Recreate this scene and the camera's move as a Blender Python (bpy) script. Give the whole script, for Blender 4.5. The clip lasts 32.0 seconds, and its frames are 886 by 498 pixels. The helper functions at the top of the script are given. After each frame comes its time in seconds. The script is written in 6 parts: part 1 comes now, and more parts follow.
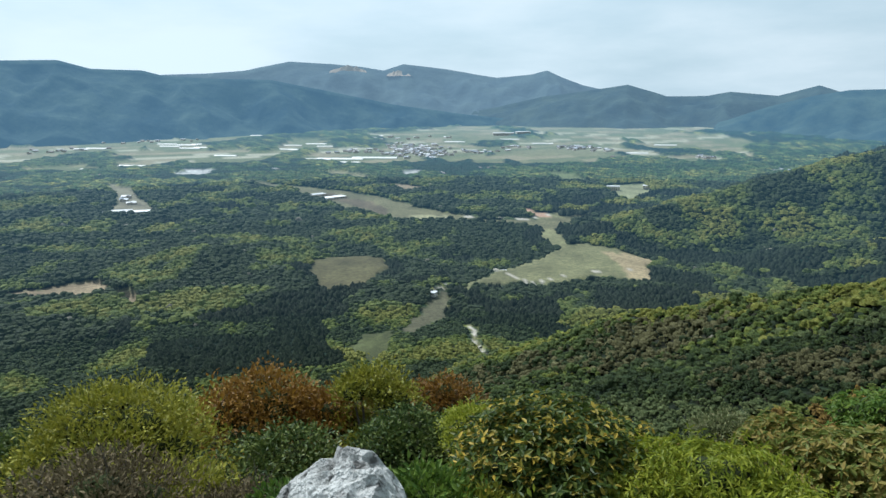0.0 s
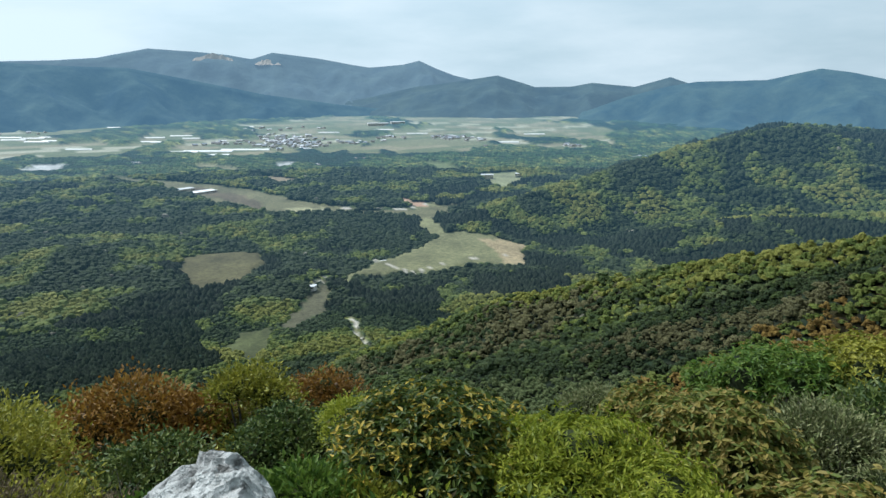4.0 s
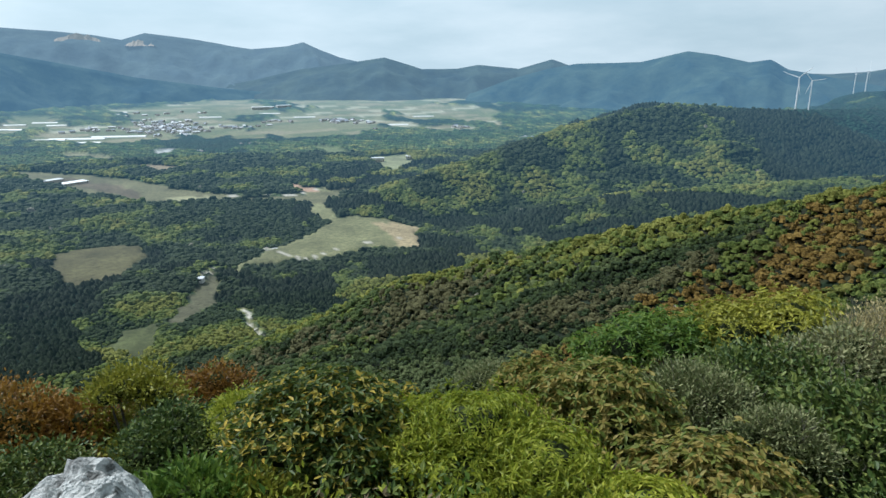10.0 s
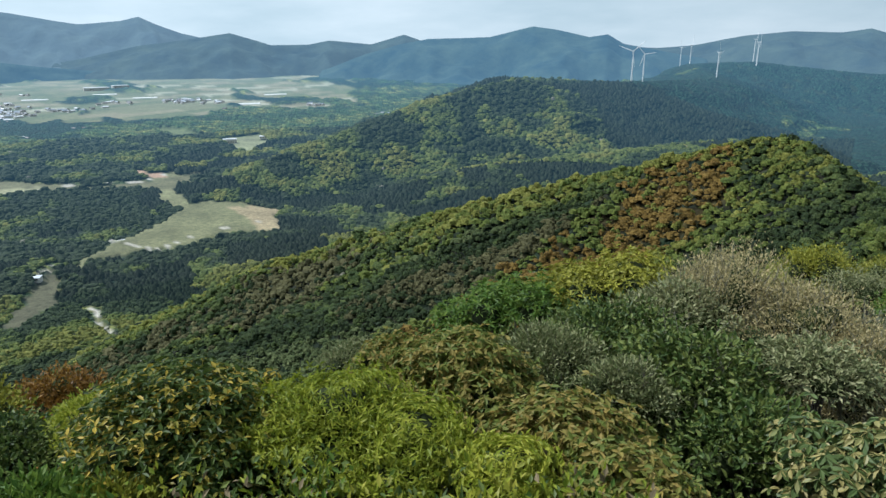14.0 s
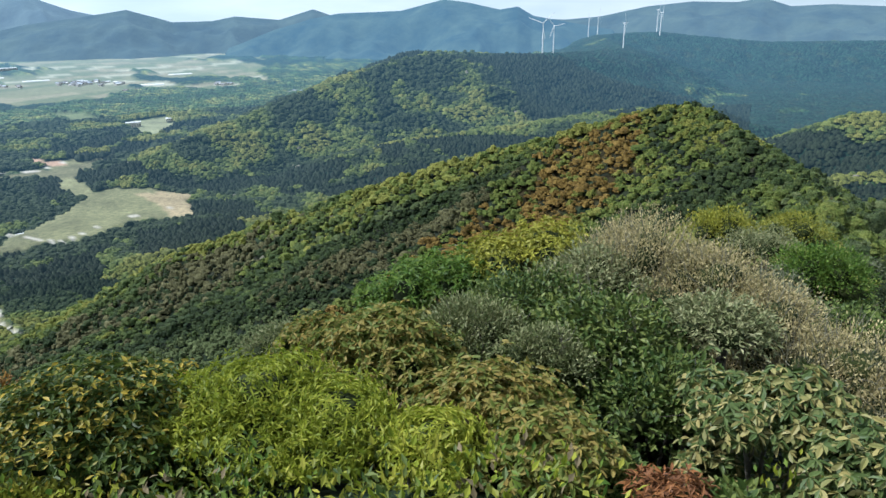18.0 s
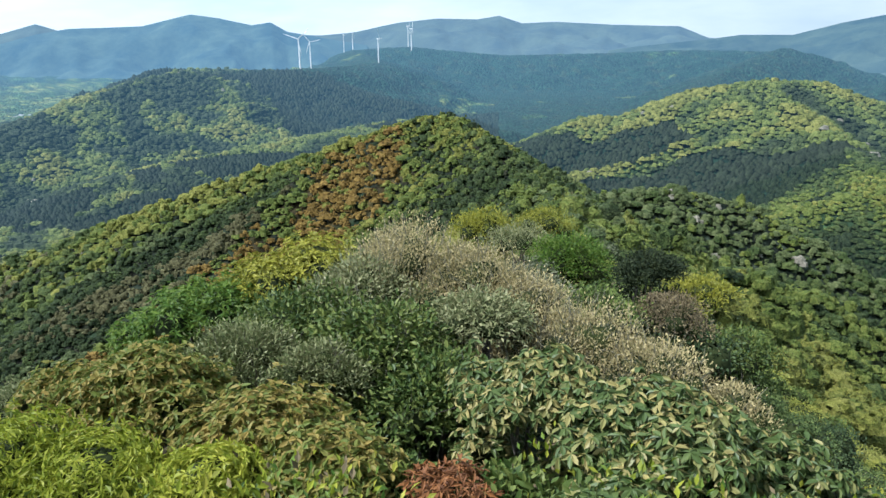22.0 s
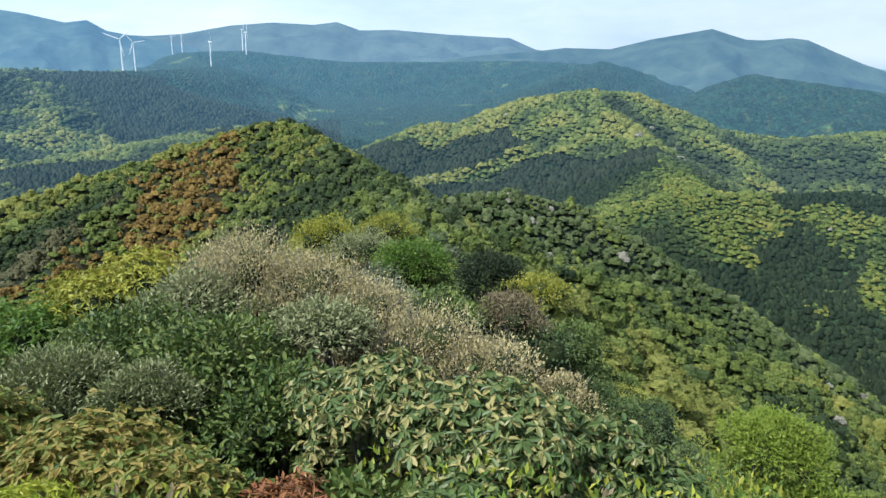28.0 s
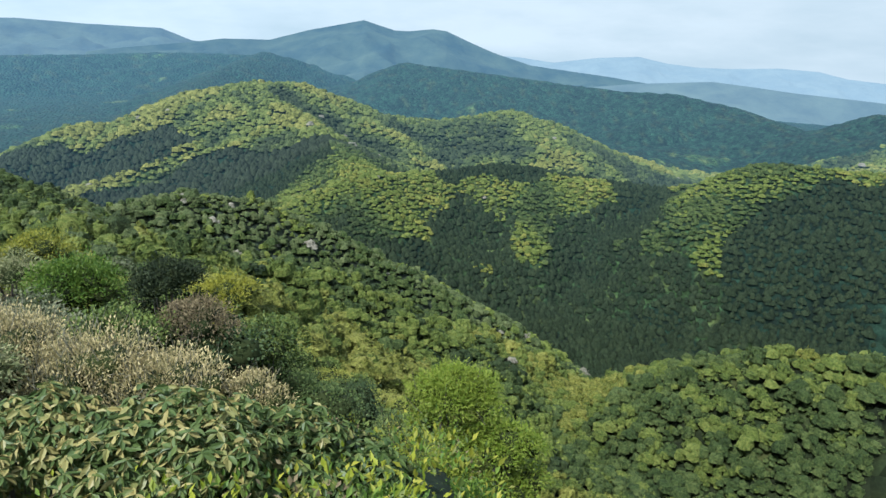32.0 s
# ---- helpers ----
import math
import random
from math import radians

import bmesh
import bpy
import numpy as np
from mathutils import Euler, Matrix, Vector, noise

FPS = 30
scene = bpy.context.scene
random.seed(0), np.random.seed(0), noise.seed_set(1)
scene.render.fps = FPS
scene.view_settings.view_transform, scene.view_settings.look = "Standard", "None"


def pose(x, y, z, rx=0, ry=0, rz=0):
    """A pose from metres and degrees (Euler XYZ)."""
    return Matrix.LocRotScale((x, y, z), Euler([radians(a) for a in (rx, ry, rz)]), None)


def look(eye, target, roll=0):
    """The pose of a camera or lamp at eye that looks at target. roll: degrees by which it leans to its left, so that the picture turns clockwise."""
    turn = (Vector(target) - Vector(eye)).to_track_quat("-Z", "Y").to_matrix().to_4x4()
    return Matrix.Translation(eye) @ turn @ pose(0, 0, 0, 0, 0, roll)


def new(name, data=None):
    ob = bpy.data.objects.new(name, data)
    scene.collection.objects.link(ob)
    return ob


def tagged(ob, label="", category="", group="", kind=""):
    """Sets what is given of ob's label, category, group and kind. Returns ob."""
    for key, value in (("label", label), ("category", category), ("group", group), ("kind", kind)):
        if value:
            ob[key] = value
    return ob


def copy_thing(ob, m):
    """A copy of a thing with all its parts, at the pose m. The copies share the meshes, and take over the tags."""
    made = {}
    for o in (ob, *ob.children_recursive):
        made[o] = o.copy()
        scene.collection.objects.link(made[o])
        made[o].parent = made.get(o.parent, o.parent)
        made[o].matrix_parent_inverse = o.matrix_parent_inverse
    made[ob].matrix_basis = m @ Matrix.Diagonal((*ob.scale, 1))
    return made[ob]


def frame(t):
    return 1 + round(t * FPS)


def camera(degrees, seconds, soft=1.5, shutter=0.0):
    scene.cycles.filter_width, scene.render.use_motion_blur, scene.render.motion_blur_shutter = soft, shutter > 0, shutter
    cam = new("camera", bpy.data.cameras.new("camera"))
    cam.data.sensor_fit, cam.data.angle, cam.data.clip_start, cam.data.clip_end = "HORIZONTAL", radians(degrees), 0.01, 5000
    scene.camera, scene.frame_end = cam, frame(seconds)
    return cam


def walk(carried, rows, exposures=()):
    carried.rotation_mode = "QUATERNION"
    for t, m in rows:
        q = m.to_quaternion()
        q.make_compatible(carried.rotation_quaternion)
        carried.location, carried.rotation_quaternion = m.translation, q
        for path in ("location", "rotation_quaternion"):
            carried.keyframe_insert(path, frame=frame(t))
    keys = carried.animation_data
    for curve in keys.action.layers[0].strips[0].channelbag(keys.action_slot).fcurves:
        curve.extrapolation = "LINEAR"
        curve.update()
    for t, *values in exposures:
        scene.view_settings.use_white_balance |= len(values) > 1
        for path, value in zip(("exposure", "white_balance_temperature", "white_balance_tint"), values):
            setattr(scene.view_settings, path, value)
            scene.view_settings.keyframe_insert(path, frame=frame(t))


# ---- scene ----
# ---- camera and walk ----
cam = camera(65.54, 32.0, soft=1.5)
EYE_Z, ARM = 1.6, 0.35          # eye height over the summit; the camera is held at arm's length and turns with the body


PATH = [  # seconds, turn to the right, tilt, lean (degrees)
    (0, 0.00, -13.25, 0.28), (0.5, 1.73, -12.95, -0.33), (1, 3.48, -12.74, -0.74), (1.5, 5.13, -12.86, -0.78),
    (2, 6.64, -13.26, -0.59), (2.5, 7.85, -13.64, -0.24), (3, 8.87, -13.86, -0.11), (3.5, 9.68, -13.98, -0.07),
    (5.5, 11.83, -14.22, -0.05), (6, 12.33, -14.28, -0.00), (6.5, 12.84, -14.35, -0.08), (7, 13.38, -14.46, 0.01),
    (7.5, 13.89, -14.61, 0.15), (8, 14.50, -14.74, 0.14), (8.5, 15.39, -14.92, 0.15), (9, 16.65, -15.08, 0.06),
    (9.5, 18.03, -15.25, -0.06), (10, 19.43, -15.44, -0.10), (10.5, 20.89, -15.66, -0.04), (11, 22.35, -15.99, 0.17),
    (11.5, 23.87, -16.31, 0.15), (12, 25.55, -16.64, 0.08), (12.5, 27.52, -16.90, -0.08), (13, 29.32, -17.12, -0.04),
    (13.5, 30.49, -17.22, -0.08), (14, 31.18, -17.32, 0.04), (14.5, 31.87, -17.41, 0.02), (16.5, 34.25, -18.30, 0.45),
    (17, 34.99, -18.56, 0.53), (17.5, 36.23, -18.94, 0.68), (18, 37.98, -19.34, 0.73), (18.5, 40.20, -19.75, 0.70),
    (19, 42.71, -20.08, 0.63), (19.5, 45.22, -20.11, 0.66), (20, 47.63, -19.79, 0.76), (20.5, 49.99, -19.34, 1.06),
    (21, 52.38, -18.93, 1.18), (21.5, 54.87, -18.60, 0.68), (22, 57.36, -18.32, 0.40), (22.5, 59.48, -18.11, 0.47),
    (23, 61.12, -17.85, 0.36), (23.5, 62.32, -17.62, 0.22), (24, 63.15, -17.43, 0.09), (24.5, 63.89, -17.37, -0.10),
    (25, 64.66, -17.36, -0.10), (25.5, 65.50, -17.48, -0.37), (27.5, 69.24, -17.61, -1.36), (28, 70.75, -17.65, -1.59),
    (28.5, 72.97, -17.87, -1.69), (29, 75.58, -18.26, -1.26), (29.5, 78.15, -18.82, -0.43), (30, 82.16, -19.67, 0.20),
    (30.5, 86.98, -20.00, -0.65), (31, 92.29, -19.75, -1.39), (31.5, 95.66, -18.93, -1.78), (32, 97.52, -17.57, -2.00),
]


def bearing(az, r=1.0):
    """Plan place at a bearing (degrees clockwise from +y) and range."""
    return r * math.sin(radians(az)), r * math.cos(radians(az))


def station(yaw, pitch, lean):
    ex, ey = bearing(yaw, ARM)
    eye = Vector((ex, ey, EYE_Z))
    dx, dy = bearing(yaw, math.cos(radians(pitch)))
    return look(eye, eye + 10 * Vector((dx, dy, math.sin(radians(pitch)))), -lean)


walk(cam, [(t, station(a, b, c)) for t, a, b, c in PATH],
     [(0, -0.20, 5770, 10), (13, -0.15, 5730, 11), (17.5, 0.12, 5670, 13), (21, 0.46, 5650, 14), (28, 0.46, 5650, 14), (32, 0.38, 5670, 12)])

# ---- world and sun ----
SUN_AZ, SUN_EL = -46.0, 54.0
world = bpy.data.worlds.new("sky")
scene.world = world
world.use_nodes = True
wn, wl = world.node_tree.nodes, world.node_tree.links
wn.clear()
sky = wn.new("ShaderNodeTexSky")
sky.sky_type, sky.sun_disc = "NISHITA", False
sky.sun_elevation, sky.sun_rotation = radians(SUN_EL), radians(SUN_AZ)
sky.air_density, sky.dust_density, sky.ozone_density = 1.0, 3.0, 1.0
dim = wn.new("ShaderNodeMix")
dim.data_type, dim.blend_type = "RGBA", "MULTIPLY"
dim.inputs[0].default_value = 1.0
dim.inputs[7].default_value = (0.1, 0.1, 0.1, 1)
wl.new(sky.outputs[0], dim.inputs[6])
# thin high cloud sheet, broken into soft streaks
tc = wn.new("ShaderNodeTexCoord")
mp = wn.new("ShaderNodeMapping")
mp.inputs["Scale"].default_value = (2.2, 2.2, 9.0)
cn = wn.new("ShaderNodeTexNoise")
cn.inputs["Scale"].default_value, cn.inputs["Detail"].default_value, cn.inputs["Roughness"].default_value = 1.3, 6.0, 0.55
cr = wn.new("ShaderNodeValToRGB")
cr.color_ramp.elements[0].position, cr.color_ramp.elements[1].position = 0.36, 0.66
cr.color_ramp.elements[0].color, cr.color_ramp.elements[1].color = (0.80, 0.80, 0.80, 1), (1, 1, 1, 1)
cloud = wn.new("ShaderNodeValToRGB")
cloud.color_ramp.elements[0].color, cloud.color_ramp.elements[1].color = (0.76, 0.95, 0.99, 1), (0.88, 1.0, 1.0, 1)
cloud.color_ramp.elements[0].position, cloud.color_ramp.elements[1].position = 0.35, 0.62
mixc = wn.new("ShaderNodeMix")
mixc.data_type = "RGBA"
bg = wn.new("ShaderNodeBackground")
wo = wn.new("ShaderNodeOutputWorld")
wl.new(tc.outputs["Generated"], mp.inputs[0])
wl.new(mp.outputs[0], cn.inputs["Vector"])
wl.new(cn.outputs["Fac"], cr.inputs[0])
wl.new(cn.outputs["Fac"], cloud.inputs[0])
wl.new(cr.outputs[0], mixc.inputs[0])
wl.new(dim.outputs[2], mixc.inputs[6])
wl.new(cloud.outputs[0], mixc.inputs[7])
# the cloud sheet is brighter on the sun's side
side = wn.new("ShaderNodeVectorMath")
side.operation = "DOT_PRODUCT"
side.inputs[1].default_value = (*bearing(SUN_AZ), 0.0)
wl.new(tc.outputs["Generated"], side.inputs[0])
glow = wn.new("ShaderNodeMath")
glow.operation = "MULTIPLY_ADD"
glow.inputs[1].default_value, glow.inputs[2].default_value = 0.30, 1.12
wl.new(side.outputs["Value"], glow.inputs[0])
sheet = wn.new("ShaderNodeVectorMath")
sheet.operation = "SCALE"
wl.new(mixc.outputs[2], sheet.inputs[0])
wl.new(glow.outputs[0], sheet.inputs["Scale"])
wl.new(sheet.outputs[0], bg.inputs[0])
bg.inputs[1].default_value = 0.79
wl.new(bg.outputs[0], wo.inputs[0])

sun = new("sun", bpy.data.lights.new("sun", "SUN"))
sun.data.energy, sun.data.angle, sun.data.color = 5.4, radians(2.0), (1.0, 0.97, 0.91)
sx, sy = bearing(SUN_AZ, math.cos(radians(SUN_EL)))
sun.matrix_world = look((0, 0, 60), Vector((0, 0, 60)) - Vector((sx, sy, math.sin(radians(SUN_EL)))))

# ---- materials ----


def nodes_of(name):
    m = bpy.data.materials.new(name)
    m.use_nodes = True
    n, l = m.node_tree.nodes, m.node_tree.links
    b = n["Principled BSDF"]
    return m, n, l, b


def ramp(n, stops):
    r = n.new("ShaderNodeValToRGB")
    e = r.color_ramp.elements
    while len(e) < len(stops):
        e.new(0.5)
    for k, (p, c) in zip(e, stops):
        k.position, k.color = p, (*c, 1)
    return r


def leaf_material(name, dark, mid, bright, rough=0.5, glow_through=0.25, middle=0.6):
    """Foliage: each leaf or clump takes its own shade between three colours; light also passes through it."""
    dark, mid, bright = ((min(r * 1.12, 0.9), g, b * 0.96) for r, g, b in (dark, mid, bright))
    m, n, l, b = nodes_of(name)
    geo = n.new("ShaderNodeNewGeometry")
    obi = n.new("ShaderNodeObjectInfo")
    tex = n.new("ShaderNodeTexNoise")
    tco = n.new("ShaderNodeTexCoord")
    l.new(tco.outputs["Object"], tex.inputs["Vector"])
    tex.inputs["Scale"].default_value, tex.inputs["Detail"].default_value = 1.1, 3.0
    add = n.new("ShaderNodeMath")
    add.operation = "MULTIPLY_ADD"
    add.inputs[1].default_value, add.inputs[2].default_value = 0.62, 0.0
    l.new(geo.outputs["Random Per Island"], add.inputs[0])
    ad2 = n.new("ShaderNodeMath")
    ad2.operation = "MULTIPLY_ADD"
    ad2.inputs[1].default_value = 0.55
    l.new(tex.outputs["Fac"], ad2.inputs[0])
    l.new(add.outputs[0], ad2.inputs[2])
    ad3 = n.new("ShaderNodeMath")
    ad3.operation = "MULTIPLY_ADD"
    ad3.inputs[1].default_value = 0.24
    l.new(obi.outputs["Random"], ad3.inputs[0])
    l.new(ad2.outputs[0], ad3.inputs[2])
    r = ramp(n, [(0.25, dark), (middle, mid), (1.0, bright)])
    l.new(ad3.outputs[0], r.inputs[0])
    l.new(r.outputs[0], b.inputs["Base Color"])
    b.inputs["Roughness"].default_value = rough
    b.inputs["Specular IOR Level"].default_value = 0.2
    tr = n.new("ShaderNodeBsdfTranslucent")
    l.new(r.outputs[0], tr.inputs[0])
    mx = n.new("ShaderNodeMixShader")
    mx.inputs[0].default_value = glow_through
    l.new(b.outputs[0], mx.inputs[1])
    l.new(tr.outputs[0], mx.inputs[2])
    l.new(mx.outputs[0], n["Material Output"].inputs[0])
    return m


def painted_haze(n, l, b):
    """Haze painted onto the surface: blue emission growing with distance, from half a kilometre off."""
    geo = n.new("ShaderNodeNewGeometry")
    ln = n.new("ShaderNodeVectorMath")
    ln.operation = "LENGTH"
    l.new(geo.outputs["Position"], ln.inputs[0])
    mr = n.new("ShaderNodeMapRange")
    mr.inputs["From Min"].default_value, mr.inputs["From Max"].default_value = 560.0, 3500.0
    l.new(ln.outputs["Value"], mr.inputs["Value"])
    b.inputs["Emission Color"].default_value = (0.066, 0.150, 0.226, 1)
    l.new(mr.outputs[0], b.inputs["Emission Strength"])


def canopy_material(name, dark, mid, bright, scale=1.5, hazed=False):
    """Rounded crowns some way off: leaf clumps as noise at two scales, in colour and relief, with a tone for each crown lobe."""
    dark, mid, bright = ((r * 1.10, g, b * 0.97) for r, g, b in (dark, mid, bright))
    m, n, l, b = nodes_of(name)
    geo = n.new("ShaderNodeNewGeometry")
    tco = n.new("ShaderNodeTexCoord")
    t1, t2 = n.new("ShaderNodeTexNoise"), n.new("ShaderNodeTexNoise")
    for t, s in ((t1, scale), (t2, scale * 3.2)):
        l.new(tco.outputs["Object"], t.inputs["Vector"])
        t.inputs["Scale"].default_value, t.inputs["Detail"].default_value, t.inputs["Roughness"].default_value = s, 4.0, 0.62
    s1, s2 = n.new("ShaderNodeMath"), n.new("ShaderNodeMath")
    s1.operation = s2.operation = "MULTIPLY_ADD"
    s1.inputs[1].default_value, s2.inputs[1].default_value = 1.6, 1.1
    l.new(t1.outputs["Fac"], s1.inputs[0])
    s1.inputs[2].default_value = -1.02
    l.new(t2.outputs["Fac"], s2.inputs[0])
    l.new(s1.outputs[0], s2.inputs[2])
    s3 = n.new("ShaderNodeMath")
    s3.operation = "MULTIPLY_ADD"
    s3.inputs[1].default_value = 0.4
    l.new(geo.outputs["Random Per Island"], s3.inputs[0])
    l.new(s2.outputs[0], s3.inputs[2])
    r = ramp(n, [(0.12, dark), (0.5, mid), (0.92, bright)])
    l.new(s3.outputs[0], r.inputs[0])
    l.new(r.outputs[0], b.inputs["Base Color"])
    b.inputs["Roughness"].default_value, b.inputs["Specular IOR Level"].default_value = 0.8, 0.15
    if hazed:
        painted_haze(n, l, b)
    bp = n.new("ShaderNodeBump")
    bp.inputs["Strength"].default_value, bp.inputs["Distance"].default_value = 1.0, 1.2
    l.new(t1.outputs["Fac"], bp.inputs["Height"])
    b2 = n.new("ShaderNodeBump")
    b2.inputs["Strength"].default_value, b2.inputs["Distance"].default_value = 1.0, 0.6
    l.new(t2.outputs["Fac"], b2.inputs["Height"])
    l.new(bp.outputs[0], b2.inputs["Normal"])
    l.new(b2.outputs[0], b.inputs["Normal"])
    return m


def plain_material(name, stops, scale=3.0, rough=0.8, bump=0.3, detail=6.0, metal=0.0):
    """A worn surface: noise at two scales drives the colour, with fine relief."""
    m, n, l, b = nodes_of(name)
    tco = n.new("ShaderNodeTexCoord")
    t1, t2 = n.new("ShaderNodeTexNoise"), n.new("ShaderNodeTexNoise")
    for t, s in ((t1, scale), (t2, scale * 7.3)):
        l.new(tco.outputs["Object"], t.inputs["Vector"])
        t.inputs["Scale"].default_value, t.inputs["Detail"].default_value = s, detail
    mx = n.new("ShaderNodeMath")
    mx.operation = "MULTIPLY_ADD"
    mx.inputs[1].default_value = 0.5
    hf = n.new("ShaderNodeMath")
    hf.operation = "MULTIPLY"
    hf.inputs[1].default_value = 0.5
    l.new(t2.outputs["Fac"], hf.inputs[0])
    l.new(t1.outputs["Fac"], mx.inputs[0])
    l.new(hf.outputs[0], mx.inputs[2])
    r = ramp(n, stops)
    l.new(mx.outputs[0], r.inputs[0])
    l.new(r.outputs[0], b.inputs["Base Color"])
    b.inputs["Roughness"].default_value, b.inputs["Metallic"].default_value = rough, metal
    bp = n.new("ShaderNodeBump")
    bp.inputs["Strength"].default_value = bump
    bp.inputs["Distance"].default_value = 0.05
    l.new(t2.outputs["Fac"], bp.inputs["Height"])
    l.new(bp.outputs[0], b.inputs["Normal"])
    return m


def cover_material(name="land_cover", hazed=False):
    """The land: woods, fields and tracks by the sheet's own cover colour, broken up by leaf-scale noise."""
    m, n, l, b = nodes_of(name)
    at = n.new("ShaderNodeAttribute")
    at.attribute_name = "cover"
    tco = n.new("ShaderNodeTexCoord")
    t1, t2 = n.new("ShaderNodeTexNoise"), n.new("ShaderNodeTexNoise")
    for t, s in ((t1, 0.9), (t2, 0.16)):
        l.new(tco.outputs["Object"], t.inputs["Vector"])
        t.inputs["Scale"].default_value, t.inputs["Detail"].default_value, t.inputs["Roughness"].default_value = s, 5.0, 0.65
    ml = n.new("ShaderNodeMath")
    ml.operation = "MULTIPLY"
    l.new(t1.outputs["Fac"], ml.inputs[0])
    l.new(t2.outputs["Fac"], ml.inputs[1])
    rg = n.new("ShaderNodeMapRange")
    rg.inputs["From Min"].default_value, rg.inputs["From Max"].default_value = 0.1, 0.42
    rg.inputs["To Min"].default_value, rg.inputs["To Max"].default_value = 0.45, 1.55
    l.new(ml.outputs[0], rg.inputs["Value"])
    # each tree of the woods has its own tone and a rounded top; alpha is 1 under trees
    vo = n.new("ShaderNodeTexVoronoi")
    vo.inputs["Scale"].default_value, vo.inputs["Randomness"].default_value = 0.14, 1.0
    l.new(tco.outputs["Object"], vo.inputs["Vector"])
    sp = n.new("ShaderNodeSeparateColor")
    l.new(vo.outputs["Color"], sp.inputs[0])
    tn = n.new("ShaderNodeMapRange")
    tn.inputs["To Min"].default_value, tn.inputs["To Max"].default_value = 0.55, 1.5
    l.new(sp.outputs[0], tn.inputs["Value"])
    wd = n.new("ShaderNodeMix")
    wd.data_type = "FLOAT"
    wd.inputs[2].default_value = 1.0
    l.new(at.outputs["Alpha"], wd.inputs[0])
    l.new(tn.outputs[0], wd.inputs[3])
    tone = n.new("ShaderNodeMath")
    tone.operation = "MULTIPLY"
    l.new(rg.outputs[0], tone.inputs[0])
    l.new(wd.outputs[0], tone.inputs[1])
    mu = n.new("ShaderNodeVectorMath")
    mu.operation = "SCALE"
    l.new(at.outputs["Color"], mu.inputs[0])
    l.new(tone.outputs[0], mu.inputs["Scale"])
    l.new(mu.outputs[0], b.inputs["Base Color"])
    b.inputs["Roughness"].default_value = 0.85
    b.inputs["Specular IOR Level"].default_value = 0.15
    if hazed:
        painted_haze(n, l, b)
    bp = n.new("ShaderNodeBump")
    bp.inputs["Strength"].default_value, bp.inputs["Distance"].default_value = 0.7, 0.8
    l.new(t1.outputs["Fac"], bp.inputs["Height"])
    top = n.new("ShaderNodeMath")
    top.operation = "MULTIPLY"
    top.inputs[1].default_value = -1.0
    l.new(vo.outputs["Distance"], top.inputs[0])
    b2 = n.new("ShaderNodeBump")
    b2.inputs["Distance"].default_value = 7.5
    l.new(at.outputs["Alpha"], b2.inputs["Strength"])
    l.new(top.outputs[0], b2.inputs["Height"])
    l.new(bp.outputs[0], b2.inputs["Normal"])
    l.new(b2.outputs[0], b.inputs["Normal"])
    return m


def range_material(name, low, high, haze_glow, amount):
    """Far mountain backdrop: wooded slopes with haze painted in as an even bluish glow."""
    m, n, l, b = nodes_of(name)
    tco = n.new("ShaderNodeTexCoord")
    t1 = n.new("ShaderNodeTexNoise")
    l.new(tco.outputs["Object"], t1.inputs["Vector"])
    t1.inputs["Scale"].default_value, t1.inputs["Detail"].default_value, t1.inputs["Roughness"].default_value = 0.006, 9.0, 0.68
    r = ramp(n, [(0.36, low), (0.74, high)])
    l.new(t1.outputs["Fac"], r.inputs[0])
    l.new(r.outputs[0], b.inputs["Base Color"])
    t2 = n.new("ShaderNodeTexNoise")
    l.new(tco.outputs["Object"], t2.inputs["Vector"])
    t2.inputs["Scale"].default_value, t2.inputs["Detail"].default_value = 0.02, 8.0
    bp = n.new("ShaderNodeBump")
    bp.inputs["Strength"].default_value, bp.inputs["Distance"].default_value = 0.8, 14.0
    l.new(t2.outputs["Fac"], bp.inputs["Height"])
    l.new(bp.outputs[0], b.inputs["Normal"])
    b.inputs["Roughness"].default_value = 0.95
    b.inputs["Specular IOR Level"].default_value = 0.05
    b.inputs["Emission Color"].default_value = (*haze_glow, 1)
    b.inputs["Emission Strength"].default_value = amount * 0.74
    return m


LAND = cover_material()
# the same land cover with haze painted on as emission
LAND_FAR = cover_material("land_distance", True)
# haze put into the ranges' base tones and glow, mostly paler farther off
HAZE_GLOW = (0.15, 0.30, 0.43)
RANGE_NEAR = range_material("near_range", (0.008, 0.020, 0.022), (0.050, 0.070, 0.048), HAZE_GLOW, 0.80)
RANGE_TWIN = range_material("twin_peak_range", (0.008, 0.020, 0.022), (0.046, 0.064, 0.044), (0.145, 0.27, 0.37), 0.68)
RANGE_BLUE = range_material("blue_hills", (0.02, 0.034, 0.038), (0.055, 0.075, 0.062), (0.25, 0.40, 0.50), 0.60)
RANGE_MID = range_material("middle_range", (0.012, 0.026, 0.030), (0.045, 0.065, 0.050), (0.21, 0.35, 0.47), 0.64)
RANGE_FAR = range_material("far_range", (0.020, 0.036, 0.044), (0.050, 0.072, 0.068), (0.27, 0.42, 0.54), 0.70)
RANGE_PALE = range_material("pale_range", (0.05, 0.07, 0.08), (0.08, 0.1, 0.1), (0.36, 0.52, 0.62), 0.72)

